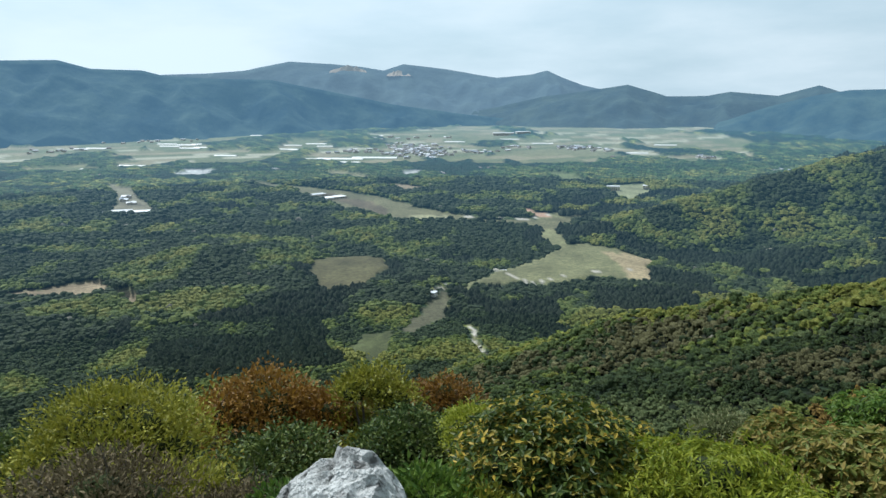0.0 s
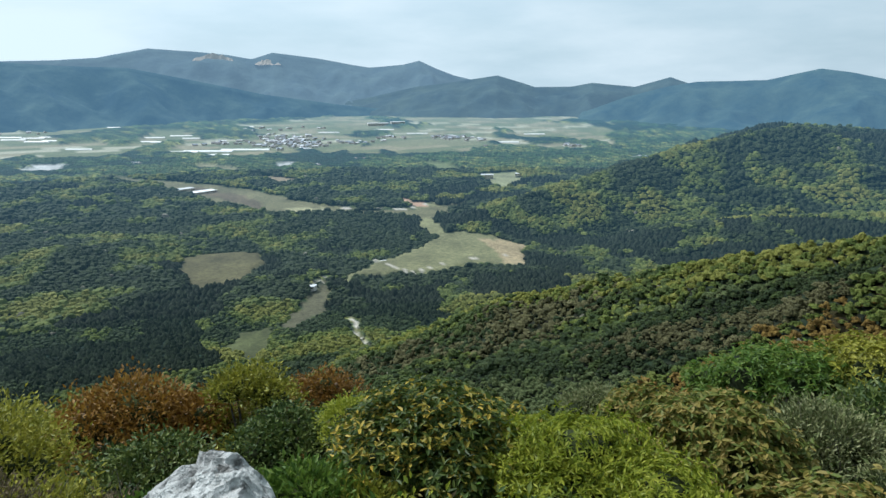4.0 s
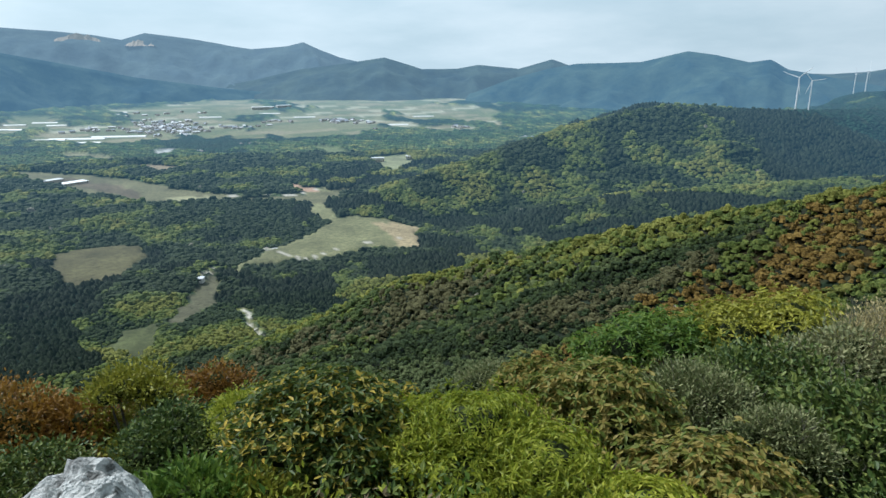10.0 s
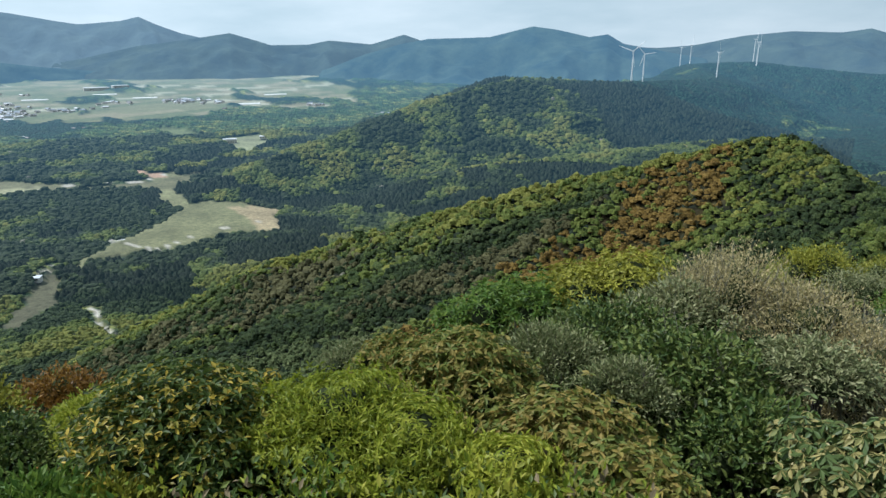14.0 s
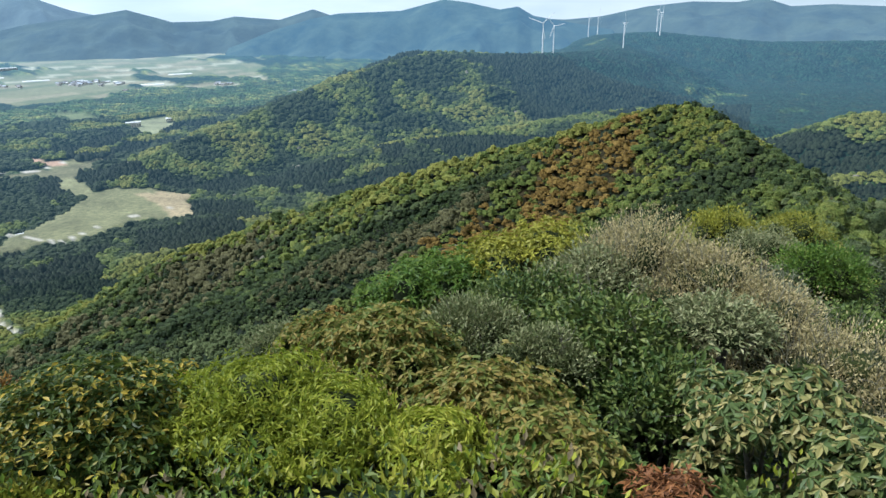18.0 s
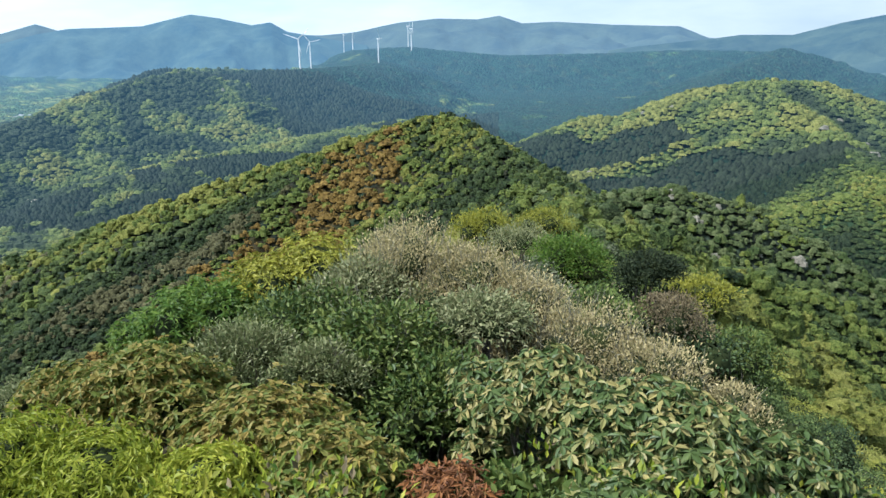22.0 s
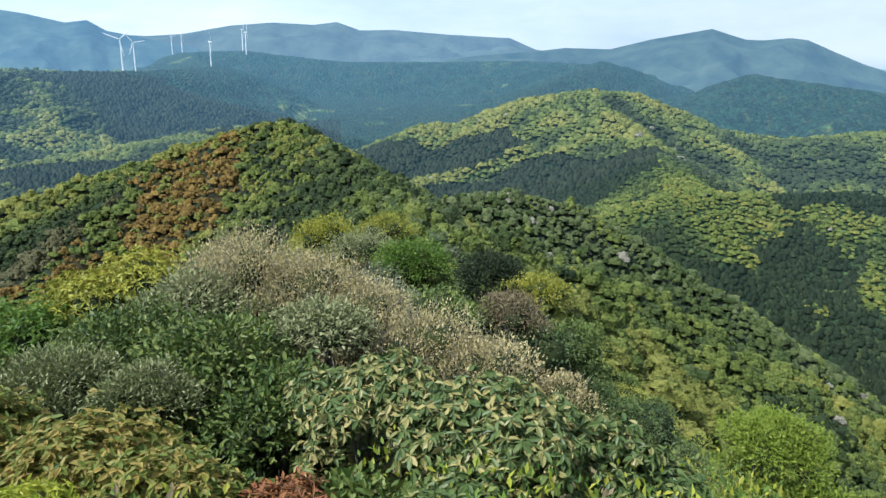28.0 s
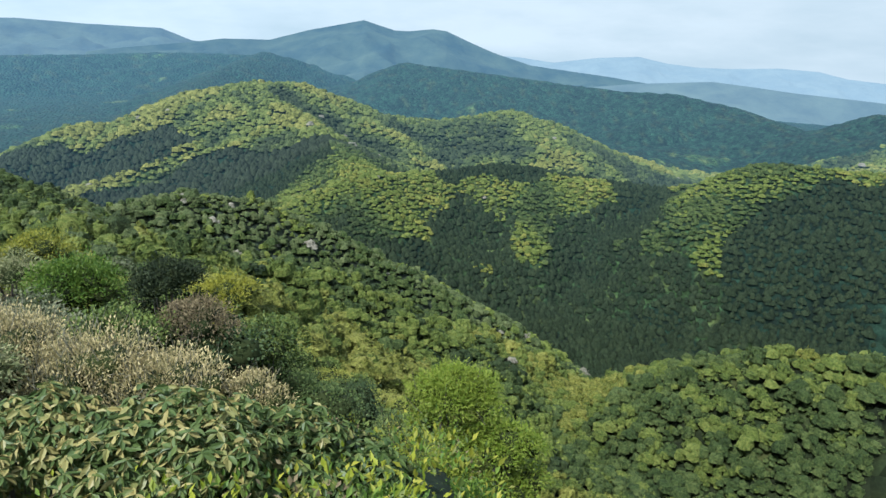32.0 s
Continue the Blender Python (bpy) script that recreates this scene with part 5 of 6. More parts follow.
def lobed_crown(rng, count=4, clumps=0, segs=6, rows=(0.72, 1.5)):
    """Crown of a tree some way off, of unit size: overlapping lumpy lobes, each a low dome, with loose leaf clumps on them. Returns vertices, quads."""
    lobes = [(0, 0, 0.42, 0.56, 0.85)] if count < 4 else [(0, 0, 0.52, 0.42, 0.7)]
    turn = rng.uniform(0, 6.28)
    for k in range(1, count):
        t, q = turn + k * 2 * math.pi / max(count - 1, 1) + rng.uniform(-0.4, 0.4), rng.uniform(0.38, 0.66)
        wide = rng.uniform(0.34, 0.54) if count < 4 else rng.uniform(0.28, 0.44)
        lobes.append((q * math.cos(t), q * math.sin(t), rng.uniform(0.05, 0.48), wide, rng.uniform(0.65, 0.9) if count < 4 else rng.uniform(0.5, 0.75)))
    v, f = [], []
    for x, y, z, r, flat in lobes:
        at = len(v)
        v.append((x, y, z + r * flat * rng.uniform(0.9, 1.15)))
        for th in rows:
            for j in range(segs):
                ph, q = (j + rng.uniform(-0.2, 0.2)) / segs * 2 * math.pi, r * rng.uniform(0.8, 1.22)
                v.append((x + q * math.sin(th) * math.cos(ph), y + q * math.sin(th) * math.sin(ph), z + q * flat * math.cos(th) - 0.12 * (th > 1.2)))
        f += [(at, at + 1 + j, at + 1 + (j + 1) % segs, at + 1 + (j + 2) % segs) for j in range(0, segs, 2)]
        for i in range(len(rows) - 1):
            up, low = at + 1 + i * segs, at + 1 + (i + 1) * segs
            f += [(up + j, low + j, low + (j + 1) % segs, up + (j + 1) % segs) for j in range(segs)]
    v, f = np.array(v), np.array(f)
    if not clumps:
        return v, f
    return join_parts([(v, f), foliage(rng, lobes, clumps, 0.22 if clumps < 20 else 0.19, 0.8, 0.35, 0.0, 0, 0.95, 0.9, 0.3)])


WOOD_LEAF = {
    "yellow": leaf_material("wood_yellow_green", (0.085, 0.120, 0.020), (0.165, 0.205, 0.034), (0.270, 0.290, 0.060), 0.7, 0.2),
    "light": leaf_material("wood_light_green", (0.042, 0.075, 0.018), (0.085, 0.135, 0.030), (0.150, 0.200, 0.050), 0.7, 0.2),
    "mid": leaf_material("wood_mid_green", (0.026, 0.050, 0.015), (0.058, 0.096, 0.026), (0.115, 0.158, 0.048), 0.7, 0.15),
    "grey": leaf_material("wood_grey_green", (0.044, 0.062, 0.032), (0.090, 0.114, 0.060), (0.165, 0.190, 0.115), 0.7, 0.15),
    "dark": leaf_material("wood_dark_green", (0.012, 0.026, 0.011), (0.025, 0.050, 0.018), (0.056, 0.088, 0.034), 0.7, 0.1),
    "rust": leaf_material("wood_rust", (0.080, 0.046, 0.010), (0.165, 0.092, 0.020), (0.260, 0.165, 0.040), 0.7, 0.2),
    "brown": leaf_material("wood_grey_brown", (0.040, 0.037, 0.022), (0.080, 0.072, 0.044), (0.140, 0.125, 0.080), 0.8, 0.15),
    "bloom": leaf_material("wood_pale_blossom", (0.10, 0.11, 0.08), (0.22, 0.22, 0.18), (0.42, 0.41, 0.36), 0.8, 0.15),
}
TONES = {
    "yellow": ((0.042, 0.058, 0.010), (0.122, 0.144, 0.026), (0.215, 0.228, 0.056)),
    "light": ((0.026, 0.048, 0.010), (0.080, 0.116, 0.022), (0.155, 0.190, 0.045)),
    "mid": ((0.014, 0.029, 0.009), (0.042, 0.070, 0.019), (0.092, 0.124, 0.037)),
    "grey": ((0.024, 0.042, 0.015), (0.060, 0.088, 0.031), (0.116, 0.146, 0.060)),
    "dark": ((0.009, 0.018, 0.007), (0.022, 0.040, 0.013), (0.050, 0.072, 0.025)),
    "rust": ((0.056, 0.042, 0.011), (0.142, 0.098, 0.021), (0.228, 0.166, 0.045)),
    "brown": ((0.030, 0.034, 0.014), (0.076, 0.080, 0.034), (0.140, 0.142, 0.066)),
    "conifer": ((0.007, 0.014, 0.006), (0.015, 0.028, 0.012), (0.030, 0.047, 0.020)),
    "bloom": ((0.090, 0.095, 0.065), (0.160, 0.165, 0.125), (0.270, 0.270, 0.215)),
}
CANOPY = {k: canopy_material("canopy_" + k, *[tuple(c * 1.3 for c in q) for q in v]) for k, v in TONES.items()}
# woods half a kilometre off and more: tones muted, haze painted in as glow
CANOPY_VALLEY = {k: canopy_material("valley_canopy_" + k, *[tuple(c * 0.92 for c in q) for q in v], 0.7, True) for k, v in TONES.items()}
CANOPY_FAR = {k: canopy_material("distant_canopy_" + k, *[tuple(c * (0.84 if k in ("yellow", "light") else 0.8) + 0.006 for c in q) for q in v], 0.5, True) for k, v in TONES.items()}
WOOD_LABEL = {"yellow": "yellow-green tree in young leaf on the slope", "light": "light green rounded tree on the slope", "mid": "green evergreen tree on the slope", "grey": "grey-green tree on the slope",
              "dark": "dark evergreen tree on the slope", "rust": "rust-brown tree in young leaf on the slope", "brown": "grey-brown half-bare tree on the slope", "bloom": "tree in pale blossom on the slope", "conifer": "dark planted conifer on the lower slope"}


KINDS = ["yellow", "light", "mid", "grey", "dark", "rust", "brown", "bloom", "conifer"]


def crest_of(x, y, reach):
    """How far the ground stands above the ground round it: above 0 on spurs, below 0 in gullies."""
    ring = sum(land_height(x + reach * math.cos(t), y + reach * math.sin(t)) for t in (0, 1.57, 3.14, 4.71))
    return land_height(x, y) - ring / 4


SHOULDER_PLAN = [bearing(a, r) for a, r, h in RIDGES[1][0]]


def tree_kinds(x, y, b):
    """Which kind of tree stands where: kinds grow in patches and streaks, with many strays; light crowns on the spurs, dark ones in the gullies. b: a random number for each tree."""
    r, az = np.hypot(x, y), np.degrees(np.arctan2(x, y))
    far = r > 475
    n = (waves(x, y, np.where(far, np.where(az < 45, 62, 95), 40), 61, 3) - 0.5) * np.where(far, np.where(az < 45, 6.2, 5.0), 3.4) + (b - 0.5) * np.where(far, 0.55, 1.3)
    crest = np.zeros(x.shape)
    crest[far] = np.clip(crest_of(x[far], y[far], 38) / 5, -1.2, 1.2)
    n = n + np.where(az > 62, 0.9, 0.55) * crest + 0.06 * ((az > 66) & (az < 99) & far) - 0.40 * ((az < 12) & far) + 0.05 * ((az >= 12) & (az < 50) & (r > 1000))
    kind = np.full(x.shape, 2)
    top = step(34 - near_line(x, y, SHOULDER_PLAN), 0, 24)
    kind[n > 0.26] = 1
    kind[n > np.where(far, 1.0, 0.88)] = 0
    kind[n < np.where(far & (az < 50), -0.05, -0.42)] = 4
    shoulder = (az > -12) & (az < 66) & (r < 480)
    u, v = x * 0.62 - y * 0.78, x * 0.78 + y * 0.62          # along the shoulder and across it
    s = (waves(u * 0.3, v, 26, 63, 3) - 0.5) * 4.4 + (b - 0.5) * 1.1 + 0.2 * np.clip((az - 28) / 25, -0.4, 1) + 0.8 * top - 0.02 - 0.28 * (az < 36)
    patch = waves(u * 0.4, v, 40, 67, 2)
    kind[shoulder] = 2
    kind[shoulder & (s < -0.50)] = 4
    kind[shoulder & (patch + 0.3 * (b - 0.5) > 0.69) & (s < 0.3)] = 6
    kind[shoulder & (patch < 0.36) & (s < 0.1)] = 3
    kind[shoulder & (s > 0.34)] = 1
    kind[shoulder & (s > 0.70)] = 0
    heart = np.interp(az, (15, 36, 47, 54), (205, 215, 236, 246))
    rust = np.interp(az, (8, 16, 30, 41, 47, 52, 57), (0, 0.6, 0.66, 0.72, 0.95, 0.85, 0)) * np.exp(-((r - heart) / 38) ** 2)
    rusty = shoulder & (rust * (0.1 + 0.9 * waves(u * 0.5, v, 14, 69, 2) + 0.75 * b) > 0.56)
    hump = (az > 47 + 8 * b) & (az < 64) & (r > 212) & (r < 300)
    kind[hump] = np.where(b < 0.36, 0, np.where(b < 0.7, 1, np.where(b < 0.88, 2, 4)))[hump]
    kind[shoulder & (rust > 0.42) & (kind != 0)] = 1
    kind[shoulder & (az > 49) & (kind == 6)] = 1
    kind[rusty] = 5
    spur = (az > 65) & (r > 268) & (r < 475)
    kind[spur] = np.where(n > 0.3, 1, np.where(n > -0.5, 3, 2))[spur]
    kind[spur & (b > 0.988)] = 7
    light_spur = (az > 72) & (r > 40) & (r < 268)
    kind[light_spur] = np.where(n + 0.3 * (az > 109) > 0.5, 0, np.where(n + 0.3 * (az > 109) > -0.25, 1, np.where(n > -0.7, 2, np.where(az > 109, 2, 4))))[light_spur]
    ridge = (az > 58) & (az < 72) & (r < 150)
    kind[ridge] = np.where(b < 0.28, 3, np.where(b < 0.55, 1, np.where(b < 0.68, 6, np.where(b < 0.88, 2, 0))))[ridge]
    kind[(b > 0.9985) & (r > 150)] = 7
    kind[far & conifer_mask(x, y)] = 8
    facing = (az > 86) & (r > 380) & (r < 760)
    h = land_height(x, y)
    kind[facing & (kind == 0) & (b < 0.7)] = 1
    planted = -0.5 + 1.9 * step(-h, 150, 200) + 0.6 * step(az, 103, 110)
    kind[facing & (1.5 * crest + 1.2 * (waves(x, y, 60, 59, 2) - 0.5) + 0.5 * (b - 0.5) < planted)] = 8
    return kind


def cone_crown(rng):
    """Crown of a far conifer, of unit width: a narrow uneven cone with a drooping skirt."""
    v, f, segs = [], [], 6
    for q, w in ((0.0, 0.72), (0.45, 0.58), (0.85, 0.33), (1.2, 0.05)):
        for k in range(segs):
            t = (k + rng.uniform(-0.2, 0.2)) / segs * 2 * math.pi
            u = w * rng.uniform(0.8, 1.2)
            v.append((u * math.cos(t), u * math.sin(t), q + rng.uniform(-0.1, 0.1)))
    for i in range(3):
        for k in range(segs):
            j = (k + 1) % segs
            f.append((i * segs + k, i * segs + j, (i + 1) * segs + j, (i + 1) * segs + k))
    return np.array(v), np.array(f)


def seen_from_summit(x, y, z):
    """True where the line from the summit to a tree top is not cut by the land."""
    ok = np.ones(x.shape, bool)
    for t in np.linspace(0.05, 0.95, 19):
        h = land_height(x * t, y * t)
        ok &= EYE_Z + 1.5 + (z - EYE_Z) * t > h
    return ok


def spread_woods(rng, rest, x, y, z, w, kind, models, cones, canopy, flat=1.0):
    """Joins all the trees of one kind into one woodland."""
    for k, name in enumerate(KINDS):
        ids = rest[kind[rest] == k]
        if not len(ids):
            continue
        chunks, forms = [], cones if name == "conifer" else models
        for m, (v, f) in enumerate(forms):
            sel = ids[m::len(forms)]
            if not len(sel):
                continue
            t = rng.uniform(0, 6.28, len(sel))
            sc = w[sel] * rng.uniform(0.8, 1.35, len(sel))
            hz = w[sel] * rng.uniform(0.75, 1.3, len(sel)) * flat
            c, s = np.cos(t)[:, None], np.sin(t)[:, None]
            X = (v[None, :, 0] * c - v[None, :, 1] * s) * sc[:, None] + x[sel][:, None]
            Y = (v[None, :, 0] * s + v[None, :, 1] * c) * sc[:, None] + y[sel][:, None]
            Z = v[None, :, 2] * hz[:, None] + z[sel][:, None]
            chunks.append((np.stack([X, Y, Z], -1).reshape(-1, 3), (f[None] + (np.arange(len(sel)) * len(v))[:, None, None]).reshape(-1, 4)))
        v, f = join_parts(chunks)
        tagged(new("woodland", mesh_from("woodland", v, np.zeros((0, 3), int), f, canopy[name], name == "conifer")), WOOD_LABEL[name].replace("tree", "trees").replace("conifer", "conifers").replace("slope", "slopes"), "woodland", kind="stuff")


def plant_far_woods():
    """Woods of the plain's edge, of the long hill and of the far side of the deep valley."""
    rng = np.random.default_rng(505)
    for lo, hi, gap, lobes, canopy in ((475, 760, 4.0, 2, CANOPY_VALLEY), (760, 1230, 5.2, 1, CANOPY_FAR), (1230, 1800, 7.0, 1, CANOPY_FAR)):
        u, v = np.meshgrid(np.arange(-hi, hi, gap), np.arange(-hi, hi, gap))
        x = (u + rng.uniform(-0.45, 0.45, u.shape) * gap).ravel()
        y = (v + rng.uniform(-0.45, 0.45, v.shape) * gap).ravel()
        r, az = np.hypot(x, y), np.degrees(np.arctan2(x, y))
        k = (r >= lo) & (r < np.minimum(hi, planted_to(az))) & (az > -36) & (az < 132)
        x, y = x[k], y[k]
        clear = np.ones(x.shape, bool)
        for pts, wide in TRACK_PLANS:
            clear &= near_line(x, y, pts) > wide + 4
        k = clear & (wood_mask(x, y) > 0)
        x, y = x[k], y[k]
        z = land_height(x, y)
        k = seen_from_summit(x, y, z + 3)
        x, y, z = x[k], y[k], z[k]
        b = rng.uniform(0, 1, len(x))
        kind = tree_kinds(x, y, b)
        w = np.where(kind == 8, 0.92, 0.96 if lobes == 2 else 1.22) * gap * np.exp(np.clip(rng.normal(0, 0.20, len(x)), -0.4, 0.4))
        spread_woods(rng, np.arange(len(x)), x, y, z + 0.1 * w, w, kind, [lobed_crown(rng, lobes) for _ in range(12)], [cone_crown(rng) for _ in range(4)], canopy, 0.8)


def plant_woods():
    rng = np.random.default_rng(404)
    # candidate places on a jittered net, tighter near the summit
    px, py, pr = [], [], []
    for lo, hi, gap in ((17, 32, 2.1), (32, 65, 2.3), (65, 130, 2.5), (130, 290, 2.7), (290, 475, 3.1)):
        u, v = np.meshgrid(np.arange(-hi, hi, gap), np.arange(-hi, hi, gap))
        u = (u + rng.uniform(-0.4, 0.4, u.shape) * gap).ravel()
        v = (v + rng.uniform(-0.4, 0.4, v.shape) * gap).ravel()
        r, az = np.hypot(u, v), np.degrees(np.arctan2(u, v))
        k = (r >= lo) & (r < hi) & (az > -42) & (az < 134)
        px.append(u[k])
        py.append(v[k])
        pr.append(gap * (0.66 if hi < 130 else 0.70) * np.exp(np.clip(rng.normal(0, 0.32, k.sum()), -0.6, 0.65)))
    x, y, w = np.concatenate(px), np.concatenate(py), np.concatenate(pr)
    z = land_height(x, y)
    r, az = np.hypot(x, y), np.degrees(np.arctan2(x, y))
    steep = ((az < 58) & (r < 34)) | ((az > 98) & (r < 30))       # only shrubs close below the summit
    w = np.where(r < 48, np.minimum(w, 1.25), w)
    w = np.where((az > 65) & (r > 268), w * 1.05, w)
    w = np.where((az > 72) & (r < 268) & (r > 48), w * np.where(az > 109, 1.3, 1.22), w)
    w = np.where(((az > 84) & (r < 75)) | ((az > 98) & (r < 115)), w * 0.8, w)       # low scrub on the steep drop
    keep = ~steep & (wood_mask(x, y) > 0) & seen_from_summit(x, y, z + w * 1.6)
    x, y, z, w = x[keep], y[keep], z[keep], w[keep]
    r, az = np.hypot(x, y), np.degrees(np.arctan2(x, y))
    b = rng.uniform(0, 1, len(x))
    kind = tree_kinds(x, y, b)
    names = KINDS
    # crowns: a few models for each size class
    near_models = [tree_crown(rng, 1.0, 1.5, 1500, 0.068) for _ in range(3)]
    mid_models = [tree_crown(rng, 1.0, 1.5, 520, 0.125) for _ in range(3)]
    tv, tf = tube([(0, 0, -0.6), (0.05, 0.02, 0.4), (0, 0, 0.95)], [0.09, 0.07, 0.04], 5)
    trunk = mesh_from("trunk", tv, np.zeros((0, 3), int), tf, BARK, True)
    order = np.argsort(r)
    single = order[:290]
    rest = order[290:]
    first = {}
    for i in single:
        name = names[kind[i]]
        m = int(rng.integers(3))
        close = r[i] < 40
        key = (name, m, close)
        at = pose(x[i], y[i], z[i], rng.uniform(-5, 5), rng.uniform(-5, 5), rng.uniform(0, 360)) @ Matrix.Diagonal((w[i] * rng.uniform(0.9, 1.3), w[i] * rng.uniform(0.9, 1.3), w[i] * rng.uniform(0.85, 1.25), 1))
        if key not in first:
            tree = tagged(new("tree"), WOOD_LABEL[name], "tree", "trees on the ridge")
            (v, f), (v2, f2) = near_models[m] if close else mid_models[m]
            # added dark domes that paint the shade within the crown
            part("inner_crown", mesh_from("inner_crown", v2, np.zeros((0, 3), int), f2, CROWN_SHADE, True), tree)
            part("crown", mesh_from("crown", v, np.zeros((0, 3), int), f, WOOD_LEAF[name]), tree)
            part("trunk", trunk, tree)
            tree.matrix_basis = at
            first[key] = tree
        else:
            t = copy_thing(first[key], Matrix.Identity(4))
            t.matrix_basis = at
    for lo, hi, lobes, clumps in ((0, 130, 5, 40), (130, 290, 5, 8), (290, 480, 3, 5)):
        ring = rest[(r[rest] >= lo) & (r[rest] < hi)]
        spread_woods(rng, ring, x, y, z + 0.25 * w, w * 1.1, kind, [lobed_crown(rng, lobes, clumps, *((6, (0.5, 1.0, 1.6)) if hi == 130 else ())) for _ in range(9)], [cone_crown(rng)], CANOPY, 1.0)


plant_woods()
plant_far_woods()


def undergrowth():
    """Low leafy growth between the shrubs round the summit."""
    rng = np.random.default_rng(77)
    n = 1300
    az = rng.uniform(-44, 112, n)
    az = np.where(az > 50, az + 17, az)          # none before the dead shrub
    r = 1.9 + 21 * rng.uniform(0, 1, n) ** 1.7
    x, y = r * np.sin(np.radians(az)), r * np.cos(np.radians(az))
    z = land_height(x, y)
    for kind, part_of in (("dark", slice(0, 560)), ("fresh", slice(560, 800)), ("olive", slice(800, 1000)), ("brown", slice(1000, 1100)), ("lime", slice(1100, 1300))):
        size = rng.uniform(0.2, 0.4, n)[part_of] * (0.7 + r[part_of] / 14)
        pods = np.stack([x[part_of], y[part_of], z[part_of] + size * 0.35, size, np.full(len(size), 0.9)], 1)
        v, f = foliage(rng, pods, 60 * len(size), 0.06, 0.45, 0.5)
        tagged(new("undergrowth", mesh_from("undergrowth", v, np.zeros((0, 3), int), f, LEAF[kind])), "low leafy undergrowth between the summit shrubs", "undergrowth", kind="stuff")


undergrowth()

# ---- wind turbines ----
WHITE_STEEL = plain_material("white_painted_steel", [(0.3, (0.72, 0.73, 0.74)), (0.7, (0.82, 0.82, 0.82))], 0.3, 0.45, 0.05)


def turbine(az, dist, base_el, hub_el, face, turn):
    x, y = bearing(az, dist)
    z0, z1 = EYE_Z + dist * math.tan(radians(base_el)), EYE_Z + dist * math.tan(radians(hub_el))
    h = z1 - z0
    body = tagged(new("wind_turbine"), "white three-bladed wind turbine on a wooded ridge", "wind turbine", "wind turbines on the ridge")
    body.matrix_basis = pose(x, y, z0, 0, 0, face)
    none = np.zeros((0, 3), int)
    v, f = tube([(0, 0, -14), (0, 0, h * 0.5), (0, 0, h)], [h * 0.027, h * 0.022, h * 0.014], 12)
    part("tower", mesh_from("tower", v, none, f, WHITE_STEEL, True), body)
    v, f = tube([(0, -h * 0.055, h * 1.015), (0, -h * 0.03, h * 1.02), (0, h * 0.05, h * 1.02), (0, h * 0.075, h * 1.02)], [h * 0.010, h * 0.020, h * 0.020, h * 0.010], 8)
    part("nacelle", mesh_from("nacelle", v, none, f, WHITE_STEEL, True), body)
    v, f = tube([(0, -h * 0.095, h * 1.02), (0, -h * 0.075, h * 1.02), (0, -h * 0.05, h * 1.02)], [h * 0.006, h * 0.02, h * 0.024], 8)
    hub = part("hub", mesh_from("hub", v, none, f, WHITE_STEEL, True), body)
    for k in range(3):
        a = radians(turn + 120 * k)
        dx, dz = math.sin(a), math.cos(a)
        bm = bmesh.new()
        rows = []
        for q, c in ((0.03, 0.014), (0.1, 0.024), (0.25, 0.020), (0.42, 0.014), (0.56, 0.006)):
            q = q * h * 0.95
            cx, cz = dx * q, h * 1.02 + dz * q
            wx, wz = dz * c * h * 0.5, -dx * c * h * 0.5
            rows.append([bm.verts.new((cx + wx * s, -h * 0.07 + e * h, cz + wz * s)) for s, e in ((1.5, 0.0), (0, -0.006), (-1, 0.0), (0, 0.006))])
        rows.sort(key=lambda q: (q[0].co.x - 0) ** 2 + (q[0].co.z - h * 1.02) ** 2)
        for p, q in zip(rows, rows[1:]):
            for i in range(4):
                bm.faces.new((p[i], p[(i + 1) % 4], q[(i + 1) % 4], q[i]))
        bm.faces.new(rows[-1])
        me = bpy.data.meshes.new("blade")
        bm.to_mesh(me)
        bm.free()
        me.materials.append(WHITE_STEEL)
        part("blade", me, hub)


for spec in ((46.1, 1820, -3.55, -1.3, -62, 50), (46.95, 1830, -3.25, -1.5, -50, 80), (52.3, 2150, -3.1, -1.35, 25, 85), (49.6, 2620, -2.15, -1.0, 15, 85), (50.3, 2600, -2.2, -0.8, 35, 20),
             (54.7, 2600, -1.9, -0.4, 30, 30), (54.95, 2550, -2.25, -0.6, 30, 10)):
    turbine(*spec)

# ---- farm buildings, houses and greenhouses on the plain ----
WALL = plain_material("pale_house_wall", [(0.3, (0.42, 0.41, 0.38)), (0.7, (0.62, 0.61, 0.58))], 0.4, 0.85, 0.1)
ROOFS = [plain_material("grey_tile_roof", [(0.3, (0.10, 0.11, 0.12)), (0.7, (0.22, 0.23, 0.24))], 0.6, 0.7, 0.2),
         plain_material("pale_sheet_roof", [(0.3, (0.42, 0.44, 0.46)), (0.7, (0.62, 0.64, 0.65))], 0.5, 0.5, 0.1),
         plain_material("blue_grey_roof", [(0.3, (0.16, 0.20, 0.25)), (0.7, (0.28, 0.32, 0.36))], 0.5, 0.6, 0.1)]
FILM = plain_material("greenhouse_film", [(0.3, (0.60, 0.62, 0.61)), (0.7, (0.80, 0.81, 0.80))], 0.05, 0.5, 0.05)
DARK_PANE = plain_material("dark_window_pane", [(0.3, (0.03, 0.035, 0.04)), (0.7, (0.06, 0.065, 0.07))], 0.5, 0.2, 0.0)


def box_mesh(name, lo, hi, material):
    bm = bmesh.new()
    bmesh.ops.create_cube(bm, size=1.0)
    for v in bm.verts:
        v.co = Vector([lo[i] if v.co[i] < 0 else hi[i] for i in range(3)])
    me = bpy.data.meshes.new(name)
    bm.to_mesh(me)
    bm.free()
    me.materials.append(material)
    return me


